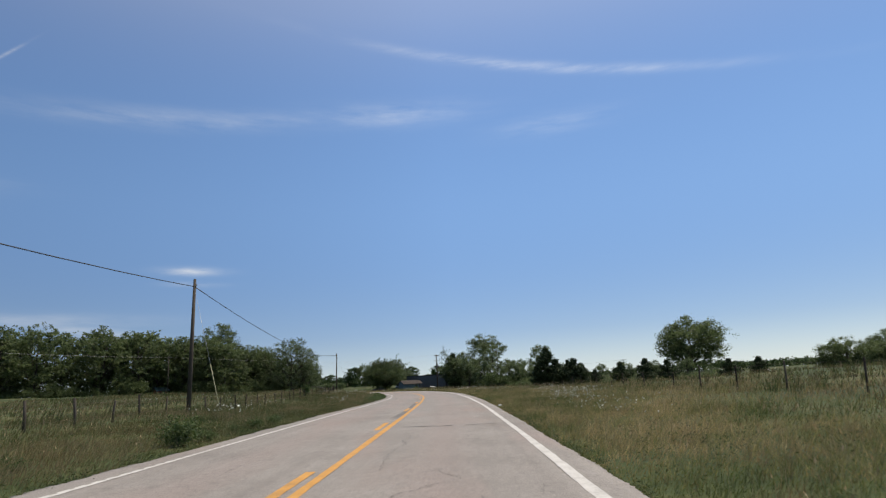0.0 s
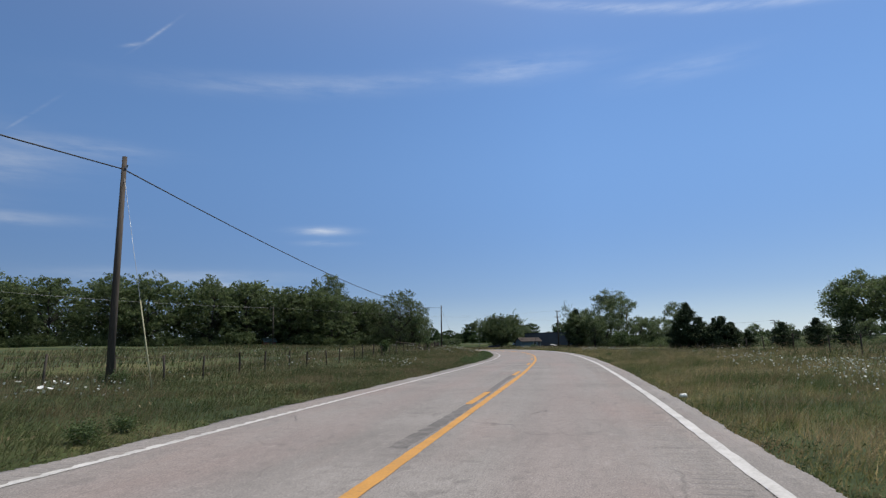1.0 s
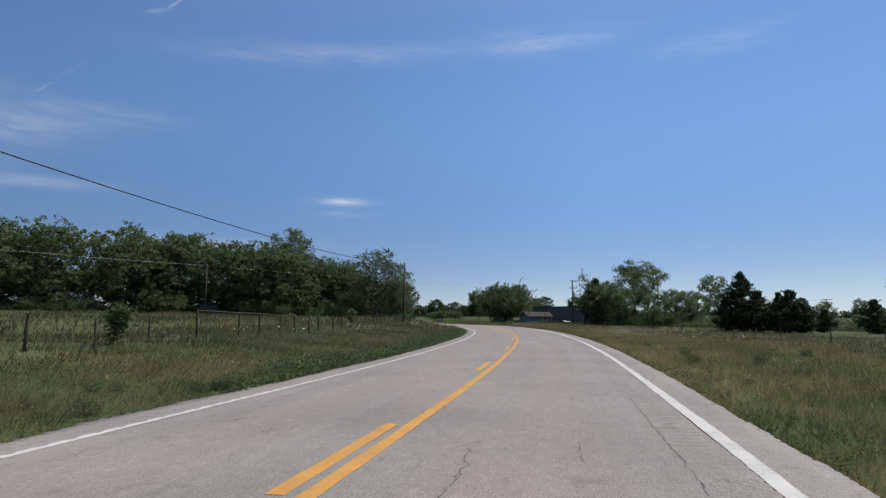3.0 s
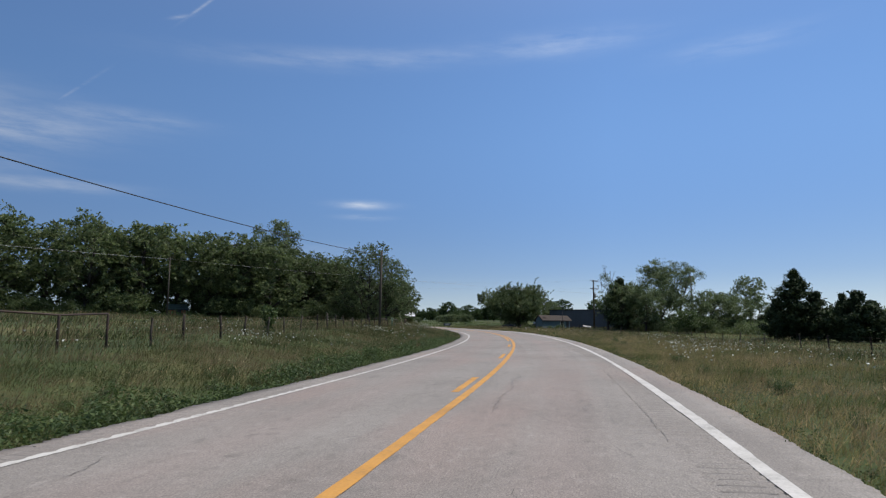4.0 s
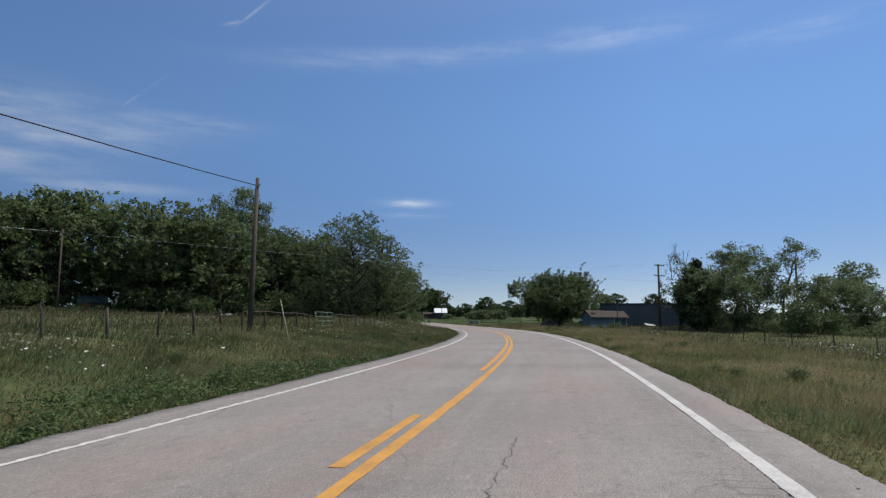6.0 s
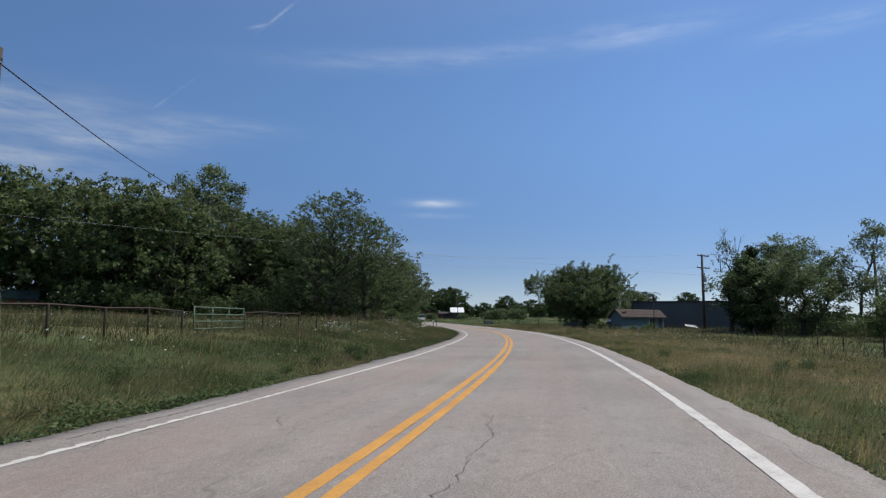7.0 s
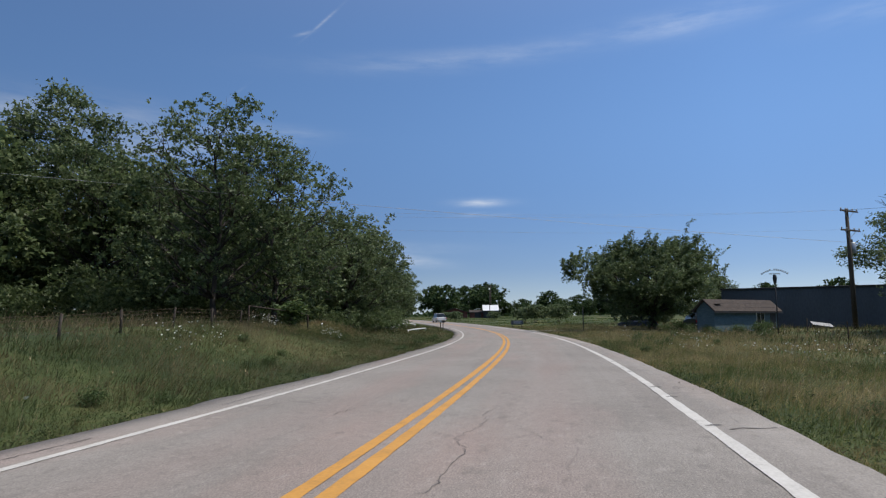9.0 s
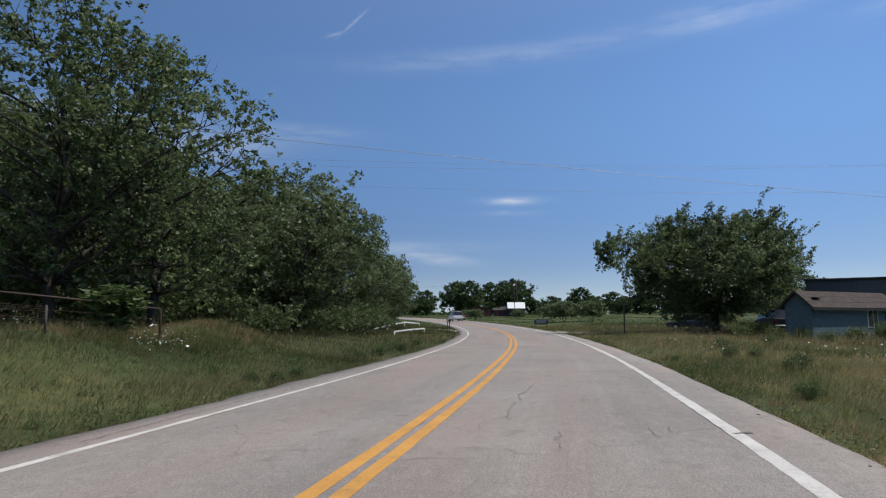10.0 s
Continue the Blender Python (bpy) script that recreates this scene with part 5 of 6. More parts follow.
def vehicle(name, label, at_x, at_y, turn, mat, length=4.6, width=1.8, cabin=(0.28, 0.80), belt=0.95, top=1.45, bed=False, group="vehicles"):
    """A parked car or pickup, nose towards local +y."""
    z = gz(at_x, at_y) if abs(float(road_coords(at_x, at_y)[1][0])) > 4.2 else float(on_road(*[float(q[0]) for q in road_coords(at_x, at_y)])[2])
    car = thing(name, label, "vehicle", group, (at_x, at_y, z), turn)
    hw, hl = width / 2, length / 2
    bm = bmesh.new()
    prof = [(-hl, 0.35), (-hl, belt * 0.92), (-hl + 0.15, belt), (hl * 0.35, belt), (hl - 0.35, belt * 0.88), (hl, belt * 0.7), (hl, 0.33)]
    rings = []
    for xx in (-hw, -hw * 0.96, hw * 0.96, hw):
        k = 0.04 if abs(xx) == hw else 0
        rings.append([bm.verts.new((xx, yy * (1 - 0.3 * k), zz - (k if zz > 0.5 else -k))) for yy, zz in prof])
    n = len(prof)
    for a, b in zip(rings, rings[1:]):
        for i in range(n):
            j = (i + 1) % n
            bm.faces.new((a[i], a[j], b[j], b[i]))
    bm.faces.new(rings[0][::-1])
    bm.faces.new(rings[-1])
    bmesh.ops.recalc_face_normals(bm, faces=bm.faces)
    part("body", bm, mat, car)
    c0, c1 = -hl + length * cabin[0] * 0.35, -hl + length * cabin[1]
    if bed:
        c0 = -hl + length * 0.42
    bm = bmesh.new()
    lo = [bm.verts.new(q) for q in ((-hw * 0.94, c0, belt), (hw * 0.94, c0, belt), (hw * 0.94, c1, belt), (-hw * 0.94, c1, belt))]
    hi = [bm.verts.new(q) for q in ((-hw * 0.76, c0 + 0.28, top), (hw * 0.76, c0 + 0.28, top), (hw * 0.76, c1 - 0.7, top), (-hw * 0.76, c1 - 0.7, top))]
    for i in range(4):
        j = (i + 1) % 4
        bm.faces.new((lo[i], lo[j], hi[j], hi[i]))
    bm.faces.new(hi)
    bm.faces.new(lo[::-1])
    cab = part("cabin", bm, M_GLASS, car, "dark glazed cabin")
    part("roof", box_bm(hw * 1.56, c1 - c0 - 0.9, 0.06, (0, (c0 + c1) / 2 - 0.2, top - 0.01), 0.02), mat, car)
    for xx in (-1, 1):
        for yy in (-0.31, 0.31):
            v, f = tube_data([([(xx * (hw - 0.2), yy * length, 0.33), (xx * (hw + 0.01), yy * length, 0.33)], [0.33, 0.33])], 18)
            w = part("wheel", mesh_of("wheel", v, f), M_TYRE, car)
            v, f = tube_data([([(xx * (hw - 0.1), yy * length, 0.33), (xx * (hw + 0.02), yy * length, 0.33)], [0.19, 0.17])], 12)
            part("rim", mesh_of("rim", v, f), M_CHROME, w)
        part("tail_lamp", box_bm(0.16, 0.05, 0.2, (xx * (hw - 0.14), -hl - 0.01, belt * 0.68), 0.01), M_LAMP, car)
        part("headlight", box_bm(0.3, 0.05, 0.14, (xx * (hw - 0.22), hl - 0.01, belt * 0.56), 0.01), M_CHROME, car)
    part("bumper", box_bm(width * 0.96, 0.12, 0.18, (0, -hl - 0.04, 0.38), 0.03), M_CHROME, car)
    return car


P_WHITE, P_DARK, P_BLUE, P_RED = paint("white_car_paint", (0.7, 0.7, 0.7)), paint("dark_car_paint", (0.03, 0.035, 0.045)), paint("navy_car_paint", (0.03, 0.05, 0.10)), paint("maroon_car_paint", (0.16, 0.03, 0.03))
q = on_road(270, 1.7)
vehicle("suv", "white utility vehicle with red tail lamps on the road", float(q[0]), float(q[1]), 40, P_WHITE, 4.3, 2.0, (0.1, 0.85), 1.05, 1.85)
q = on_road(281, 4.9)
vehicle("car", "maroon car standing beside the far road", float(q[0]), float(q[1]), 50, P_RED)
vehicle("car", "navy car parked behind the broad tree", -23.0, 214.2, 95, P_BLUE)
vehicle("suv", "dark utility vehicle parked under the tree", -15.5, 205.5, 20, P_DARK, 4.7, 1.9, (0.1, 0.85), 1.1, 1.75)


def metal_sheet():
    """A ribbed sheet leaning on two blocks in the grass."""
    x, y = -4.5, 202.0
    sh = thing("metal_sheet", "white ribbed metal sheet leaning in the grass before the dark building", "metal sheet", "", (x, y, gz(x, y)), 20)
    n = 28
    rows = []
    for k in range(n + 1):
        for e in (0.0, 1.0):
            rows.append(((k / n - 0.5) * 1.8, 0.6 * e, 0.3 + 0.3 * e - 0.24 * (k / n - 0.5) + 0.018 * (k % 2)))
    part("sheet", mesh_of("sheet", rows + [(a, b, c - 0.01) for a, b, c in rows], [(2 * k, 2 * k + 2, 2 * k + 3, 2 * k + 1) for k in range(n)] + [(q + 2 * k, q + 2 * k + 1, q + 2 * k + 3, q + 2 * k + 2) for q in (2 * n + 2,) for k in range(n)]), M_PALEWALL, sh)
    for xx, hh in ((-0.75, 0.52), (0.75, 0.2)):
        part("prop", box_bm(0.2, 0.35, hh, (xx, 0.3, -0.05), 0.02), M_POST, sh)


metal_sheet()


# ---------------------------------------------------------------- farm at the bend
M_TIN = material("white_tin_roof", [(0.6, 0.61, 0.62), (0.75, 0.76, 0.77)], 2, 12, 0.45, 0.2, stretch=(6, 1, 1))
M_BARN = material("dark_red_boards", [(0.07, 0.028, 0.022), (0.13, 0.05, 0.04), (0.19, 0.08, 0.06)], 2, 20, 0.85, 0.3, stretch=(1, 1, 0.2))
M_GREYROOF = material("grey_shingle", [(0.07, 0.056, 0.05), (0.115, 0.094, 0.084)], 2, 16, 0.9, 0.3)
gable_house("farmhouse", "low dark farmhouse with a shallow grey roof", "house", -86.6, 305.2, 116, 6.0, 7.4, 1.9, 3.1, M_BARN, M_GREYROOF, windows=[(1.6, 0.6, 0.9, 0.8), (4.4, 0.6, 0.9, 0.8)], doors=[(3.0, 0.1, 0.9, 1.6)], over=0.7, boards=False, group="farm buildings")
gable_house("barn", "low red-brown barn with a weathered roof", "barn", -86.5, 307.2, 26, 4.6, 5.0, 1.9, 2.5, M_BARN, M_ROOF, doors=[(2.3, 0.1, 1.9, 1.6)], boards=False, group="farm buildings")
gable_house("open_shed", "small shed with a bright white tin roof", "shed", -82.0, 307, 26, 4.2, 4.0, 2.4, 3.9, M_DARK, M_TIN, boards=False, group="farm buildings")


def mailbox(label, x, y, turn, mat):
    z = gz(x, y)
    m = thing("mailbox", label, "mailbox", "mailboxes", (x, y, z), turn)
    part("post", box_bm(0.1, 0.1, 1.15, (0, 0, -0.1), 0.01), M_POST, m)
    bm = bmesh.new()
    prof = [(-0.11, 0)] + [(-0.11 * math.cos(math.pi * k / 6), 0.14 + 0.11 * math.sin(math.pi * k / 6)) for k in range(7)] + [(0.11, 0)]
    r0, r1 = ([bm.verts.new((px, yy, 1.05 + pz)) for px, pz in prof] for yy in (-0.28, 0.28))
    for i in range(len(prof)):
        j = (i + 1) % len(prof)
        bm.faces.new((r0[i], r0[j], r1[j], r1[i]))
    bm.faces.new(r0[::-1])
    bm.faces.new(r1)
    box = part("box", bm, mat, m)
    part("flag", box_bm(0.01, 0.05, 0.2, (0.13, 0.1, 1.15)), M_LAMP, box)


mailbox("black mailbox on a wooden post at the road edge", *rd(216, -5.2), 30, M_DARK)
mailbox("white mailbox on a wooden post at the road edge", *rd(219, -5.4), 30, M_TRIM)


def road_sign():
    x, y = rd(226, 6.2)
    sg = thing("low_sign", "low blue-grey notice board on two short legs", "sign", "", (x, y, gz(x, y)), 25)
    board = part("board", box_bm(1.7, 0.08, 0.6, (0, 0, 0.45), 0.01), M_BLUEWALL, sg)
    for k, (w, zz) in enumerate(((1.3, 0.88), (1.0, 0.74), (1.2, 0.6))):
        part("text_bar", box_bm(w, 0.02, 0.08, (0, -0.05, zz)), M_PALEWALL, board)
    for xx in (-0.65, 0.65):
        part("leg", box_bm(0.09, 0.09, 0.6, (xx, 0.09, -0.2), 0.01), M_POST, sg)


road_sign()

post_x, post_y = rd(198, 8.6)
dp = thing("marker_post", "thin black post at the yard entrance", "post", "", (post_x, post_y, gz(post_x, post_y)))
tubes("post", [([(0, 0, -0.3), (0, 0, 1.2), (0, 0, 2.4)], [0.05, 0.05, 0.045])], M_DARK, dp, 8)
part("cap", box_bm(0.14, 0.14, 0.05, (0, 0, 2.38), 0.01), M_DARK, dp)
lamp_x, lamp_y = -74, 292
yl = thing("yard_light", "tall dark pole with a small white yard light", "lamp", "", (lamp_x, lamp_y, gz(lamp_x, lamp_y)))
tubes("pole", [([(0, 0, -0.3), (0, 0, 4), (0, 0, 8.2)], [0.1, 0.09, 0.07])], M_POLE, yl, 8)
v, f = tube_data([([(0, -0.2, 7.9), (0, -0.2, 8.0), (0, -0.2, 8.35)], [0.28, 0.3, 0.12])], 10)
part("head", mesh_of("head", v, f, True), M_TRIM, yl)

# gravel drives
M_GRAVEL = material("gravel", [(0.22, 0.20, 0.17), (0.34, 0.31, 0.27), (0.45, 0.42, 0.37)], 0.8, 22, 0.95, 0.6, bump_dist=0.02)


def drive(label, s, d0, d1, width, skew=0.0):
    n = 24
    rows = []
    for k in range(n + 1):
        d = d0 + (d1 - d0) * k / n
        w = width * (1 + 0.9 * max(0, 1 - k / 5))
        for e in (-0.5, -0.17, 0.17, 0.5):
            x, y = rd(s + skew * abs(d - d0) + e * w, d)
            rows.append((x, y, gz(x, y) + 0.07 - 0.05 * abs(e)))
    faces = [(4 * k + e, 4 * k + e + 1, 4 * k + e + 5, 4 * k + e + 4) for k in range(n) for e in range(3)]
    tagged(part("drive", mesh_of("drive", rows, faces, True), M_GRAVEL), label, "drive", kind="structure")


drive("pale gravel drive leading off the road", 221, -3.9, -26, 3.4)
drive("pale gravel yard entrance beside the broad tree", 206, 4.3, 24, 4.2, -0.15)


M_PIPEWHITE = material("white_pipe", [(0.5, 0.5, 0.47), (0.72, 0.72, 0.68)], 3, 30, 0.6, 0.1)


def pipe_rail(label, pts, legs):
    """A low white pipe rail on short legs."""
    rail = thing("pipe_rail", label, "rail", "pipe rails")
    pts = [Vector((x, y, gz(x, y) + h)) for x, y, h in pts]
    tubes("pipe", [(pts, [0.07] * len(pts))], M_PIPEWHITE, rail, 8)
    for i in legs:
        q = pts[i]
        tubes("leg", [([Vector((q.x, q.y, gz(q.x, q.y) - 0.2)), q], [0.05, 0.05])], M_PIPEWHITE, rail, 7)


pipe_rail("low white bent pipe rail on the grass beside the drive", [(-44.2, 190.4, 0.25), (-46.2, 195.5, 0.42), (-49.5, 203.5, 0.5), (-53.5, 213, 0.5)], (0, 1, 2, 3))
pipe_rail("low white straight pipe rail near the road", [(-40.6, 188.2, 0.3), (-42.4, 193.5, 0.32), (-44.3, 198.8, 0.3)], (0, 1, 2))


# ---------------------------------------------------------------- seams, cracks and litter on the road
def crack(label, pts, width, jag=0.013):
    """A tar-filled crack along (s, d) points."""
    ss, dd = np.array([q[0] for q in pts]), np.array([q[1] for q in pts])
    r = np.random.RandomState(int(abs(ss[0]) * 10))
    k = max(3, int(11 * np.abs(np.diff(ss)).sum() + 8 * np.abs(np.diff(dd)).sum()))
    u = np.linspace(0, len(pts) - 1, k)
    s, d = np.interp(u, range(len(pts)), ss) + r.normal(0, 0.025, k), np.interp(u, range(len(pts)), dd) + r.normal(0, jag, k)
    ds, dd2 = np.gradient(s), np.gradient(d)
    ln = np.hypot(ds, dd2) + 1e-6
    w = width * r.uniform(0.35, 1.3, k) / 2
    a, b = on_road(s - dd2 / ln * w, d + ds / ln * w, 0.006), on_road(s + dd2 / ln * w, d - ds / ln * w, 0.006)
    v = np.stack([a, b], 1).reshape(-1, 3)
    i = 2 * np.arange(k - 1)
    part("crack", mesh_np("crack", v, np.stack([i, i + 1, i + 3, i + 2], 1)), M_TAR, road, label)


for pts, w in [([(18.95, 0.5), (18.9, 2.0)], 0.16), ([(18.9, 2.35), (18.85, 3.3)], 0.10), ([(133.5, -0.6), (133.4, -1.6)], 0.05), ([(133.3, -1.9), (132.9, -3.2)], 0.05),
               ([(120.6, 3.8), (120.7, 4.25)], 0.05), ([(143.0, 3.78), (143.1, 4.3)], 0.05), ([(165.5, 0.5), (165.6, 3.2)], 0.04),
               ([(84, 2.97), (88, 2.99), (92, 2.98), (96, 2.97)], 0.008), ([(50, 2.98), (54, 2.99), (58, 2.97)], 0.008), ([(70, 2.97), (76, 2.99), (80, 2.98)], 0.008)]:
    crack("", pts, w)
weather = random.Random(44)
for k in range(110):
    s, d = weather.uniform(6, 185), weather.choice((-1, -1, -1, 1, 1)) * weather.uniform(0.5, 3.1)
    way, ln = weather.uniform(-0.7, 0.7), weather.uniform(0.3, 1.3)
    bend = weather.uniform(-0.25, 0.25)
    crack("", [(s, d), (s + 0.4 * ln * math.cos(way), d + 0.4 * ln * math.sin(way) + bend * 0.4), (s + ln * math.cos(way), d + ln * math.sin(way) * 0.8)], weather.uniform(0.006, 0.013), 0.03)
for s0 in range(112, 178, 11):
    crack("", [(s0 + 2.0 * k, -3.74 + weather.uniform(-0.05, 0.05)) for k in range(5)], 0.02, 0.015)
for s0, d0 in ((10, 0.9), (48, 1.1), (72, 0.8), (92, 1.2), (108, 0.95), (124.5, 0.95), (140, 0.8), (158, 1.0)):
    pts = [(s0, d0)]
    for k in range(7):
        pts.append((pts[-1][0] + weather.uniform(0.5, 1.2), d0 + weather.uniform(-0.13, 0.13)))
    crack("", pts, 0.009, 0.022)
part("patched_seam", ribbon("patched_seam", 24, 41.5, -0.25, -0.05, 0.003, M_SEAM, gap=0.12, ragged=0.06, seed=9), M_SEAM, road, "dark rough patched seam beside the centre line")


def groove_shade_dirt(d0, d1, s0, s1, thin, wide):
    """Dark flakes in the milled grooves: their shade painted on, together with grit."""
    rng = np.random.RandomState(int(s0))
    ss = np.arange(round(s0 / 0.2) * 0.2, s1, 0.2)
    ss = ss[rng.rand(len(ss)) < 0.96]
    n = len(ss)
    a, b = d0 + rng.uniform(-0.02, 0.12, n), d1 - rng.uniform(-0.02, 0.12, n)
    ring = []
    for u, side in ((0, -1), (0.3, -1), (0.65, -1), (1, -1), (1, 1), (0.7, 1), (0.35, 1), (0, 1)):
        edge = 0.25 if u in (0, 1) else 1.0
        ring.append(on_road(ss + side * edge * rng.uniform(thin, wide, n), a + (b - a) * u + rng.uniform(-0.02, 0.02, n), -0.008))
    v = np.stack(ring, 1).reshape(-1, 3)
    ob = part("groove_grit", mesh_np("groove_grit", v, np.arange(8 * n).reshape(-1, 8)), M_SHADE_GRIT, road, "dark grit and painted shade in the rumble grooves")
    ob["kind"] = "stuff"


groove_shade_dirt(-3.78, -3.46, 12, 118, 0.014, 0.04)
groove_shade_dirt(3.0, 3.44, 18, 109, 0.022, 0.034)
for k, s in enumerate((143.2, 146.0, 147.5, 151.0, 152.0, 154.5, 157.2)):
    crack("", [(s, 3.56), (s + 0.05, 3.74)], 0.09)

LITTER = random.Random(3)
v, f = tube_data([([(0, 0, -0.005), (0, 0, 0.012), (0, 0, 0.03)], [0.03, 0.04, 0.02])], 6)
stone_me = mesh_of("stone", v, f, True)
stone_me.materials.append(M_ASPHALT)
for k in range(70):
    side = LITTER.random() < 0.75
    s = LITTER.uniform(4, 175)
    d = LITTER.uniform(3.85, 4.4) if side else LITTER.uniform(-4.0, -3.5)
    q = on_road(s, d, 0.0)
    ob = part("stone", stone_me, None)
    kk = LITTER.uniform(0.2, 0.6)
    ob.matrix_basis = pose(float(q[0]), float(q[1]), float(q[2]), 0, 0, LITTER.uniform(0, 360)) @ Matrix.Diagonal((kk * LITTER.uniform(0.7, 1.6), kk, kk * 0.7, 1))
    tagged(ob, "small loose stone lying on the paved shoulder", "stone", "shoulder stones")


q = on_road(31.4, 4.36, -0.04)
cup = thing("paper_cup", "crushed white paper cup lying on the gravelly road edge", "litter", "", tuple(float(k) for k in q), 35)
v, f = tube_data([([(-0.08, 0, 0.045), (-0.05, 0.01, 0.05), (0.03, 0, 0.048), (0.08, 0.01, 0.045)], [0.033, 0.038, 0.046, 0.05])], 10)
part("cup", mesh_of("cup", v, f, True), M_FLOWER, cup)
v, f = tube_data([([(0.08, 0.01, 0.045), (0.095, 0.01, 0.045)], [0.054, 0.052])], 10)
part("lid", mesh_of("lid", v, f, True), M_TRIM, cup)


# ---------------------------------------------------------------- meadow grass, weeds and flowers
def grass_field(name, s0, s1, d_of, n, tall, wide, label, seed, low_edge=True, mat=None, lean=0.5):
    """Loose leaning blades scattered over a stretch of verge; d_of gives the distance from the centre line by a random number."""
    rng = np.random.RandomState(seed)
    s = rng.uniform(s0, s1, n)
    d = outside(s, d_of(rng.rand(n)))
    q = on_road(s, d)
    x, y = q[:, 0], q[:, 1]
    z = ground_sd(s, d, x, y)
    edge = np.where(d < 0, pave_l(s) - d - 0.05, d - pave_r(s) - 0.05)
    patch = np.sin(0.9 * x + 1.7 * np.sin(0.31 * y)) * np.sin(0.8 * y + 1.1 * np.sin(0.43 * x))
    tuft = np.sin(4.7 * x + 1.9 * np.sin(2.1 * y)) * np.sin(4.1 * y + 1.7 * np.sin(2.6 * x))
    h = tall * rng.uniform(0.4, 1.15, n) * (0.85 + 0.3 * patch) * (0.92 + 0.42 * tuft)
    if low_edge:
        h *= 0.42 + 0.58 * step(edge + 0.35 * tuft, 0.0, 1.1)
    w = rng.uniform(0, 2 * math.pi, n)
    w2 = rng.normal(0.3 + 0.5 * patch, 1.15, n)
    ln = rng.uniform(0.05, 2 * lean, n) * h
    k = wide * rng.uniform(0.6, 1.4, n) * 0.5
    ax, ay = np.cos(w) * k, np.sin(w) * k
    lx, ly = np.cos(w2) * ln, np.sin(w2) * ln
    a = np.stack([x - ax, y - ay, z - 0.03], 1)
    b = np.stack([x + ax, y + ay, z - 0.03], 1)
    t = np.stack([x + lx, y + ly, z + h], 1)
    v = np.stack([a, b, t], 1).reshape(-1, 3)
    tagged(part(name, mesh_np(name, v, np.arange(3 * n).reshape(-1, 3)), mat or M_GRASS), label, "grass", kind="stuff")


M_STRAW = material("straw_stalk", [(0.19, 0.135, 0.07), (0.33, 0.24, 0.135), (0.45, 0.345, 0.21)], 0.3, 3, 0.8, 0, leaf=0.3, island=0.5)
M_LAWN = material("lawn_grass", [(0.07, 0.105, 0.03), (0.115, 0.155, 0.045), (0.18, 0.2, 0.07)], 0.1, 1.2, 0.8, 0, leaf=0.4, island=0.3)
M_DRYGRASS = material("dry_grass", [(0.068, 0.098, 0.028), (0.155, 0.168, 0.053), (0.275, 0.23, 0.098), (0.42, 0.32, 0.165)], 0.22, 1.6, 0.8, 0, leaf=0.45, island=0.3, gain=2.7, flick=0.4, grit=0.9, dry=(0.27, 0.185, 0.1))
M_HERB = material("verge_herb", [(0.036, 0.056, 0.02), (0.074, 0.098, 0.034), (0.125, 0.138, 0.054), (0.2, 0.16, 0.085)], 0.16, 1.1, 0.75, 0, leaf=0.38, island=0.3, gain=2.0, flick=0.35)
grass_field("verge_grass", -2, 172, lambda u: PAVE_L + 0.05 - 6.5 * u ** 1.1, 135000, 0.36, 0.008, "tall green and straw-coloured grass on the verge", 1, True, None, 0.8)
grass_field("verge_grass", -2, 172, lambda u: PAVE_R - 0.05 + 6.5 * u ** 1.1, 150000, 0.38, 0.008, "tall straw-coloured grass on the verge", 2, True, M_DRYGRASS, 0.75)
grass_field("short_grass", -2, 172, lambda u: PAVE_L + 0.04 - 6.0 * u ** 1.3, 190000, 0.22, 0.0135, "short green grass close to the ground beside the road", 51, True, None, 0.8)
grass_field("short_grass", -2, 172, lambda u: PAVE_R - 0.04 + 6.0 * u ** 1.3, 190000, 0.22, 0.0135, "short olive-green grass close to the ground beside the road", 52, True, M_DRYGRASS, 0.8)
grass_field("verge_grass", -2, 225, lambda u: PAVE_L - 5.5 - 7.5 * u, 65000, 0.38, 0.022, "tall green and straw-coloured grass on the verge", 8)
grass_field("verge_grass", -2, 225, lambda u: PAVE_R + 5.5 + 7.5 * u, 65000, 0.40, 0.022, "tall straw-coloured grass on the verge", 9, True, M_DRYGRASS)
for side in (-1, 1):
    grass_field("verge_grass", 170, 235, lambda u: side * (4.2 + 7 * u), 16000, 0.36, 0.03, "far verge grass beside the bend", 11 + side, True, None if side < 0 else M_DRYGRASS)
    grass_field("lawn_grass", 208, 345, lambda u: side * (5 + 50 * u), 26000, 0.16, 0.2, "distant mown bright green grass", 14 + side, True, M_LAWN)
grass_field("meadow_grass", 0, 240, lambda u: -14 - 30 * u ** 1.2, 50000, 0.5, 0.06, "tall meadow grass inside the fence", 3, False)
grass_field("meadow_grass", 0, 240, lambda u: 14 + 30 * u ** 1.2, 50000, 0.5, 0.06, "tall meadow grass inside the fence", 4, False)
grass_field("grass_stalks", -3, 215, lambda u: -4.9 - 17 * u, 24000, 0.62, 0.006, "dry straw-coloured grass stalks above the meadow", 5, False, M_STRAW, 0.35)
grass_field("grass_stalks", -3, 215, lambda u: 4.9 + 17 * u, 44000, 0.62, 0.006, "dry straw-coloured grass stalks above the meadow", 6, False, M_STRAW, 0.35)


grass_field("grass_stalks", 163.5, 172.5, lambda u: -8.2 - 3.6 * u, 11000, 0.3, 0.012, "bleached yellow grass on the low mound by the wood", 17, False, M_DRYGRASS, 0.7)


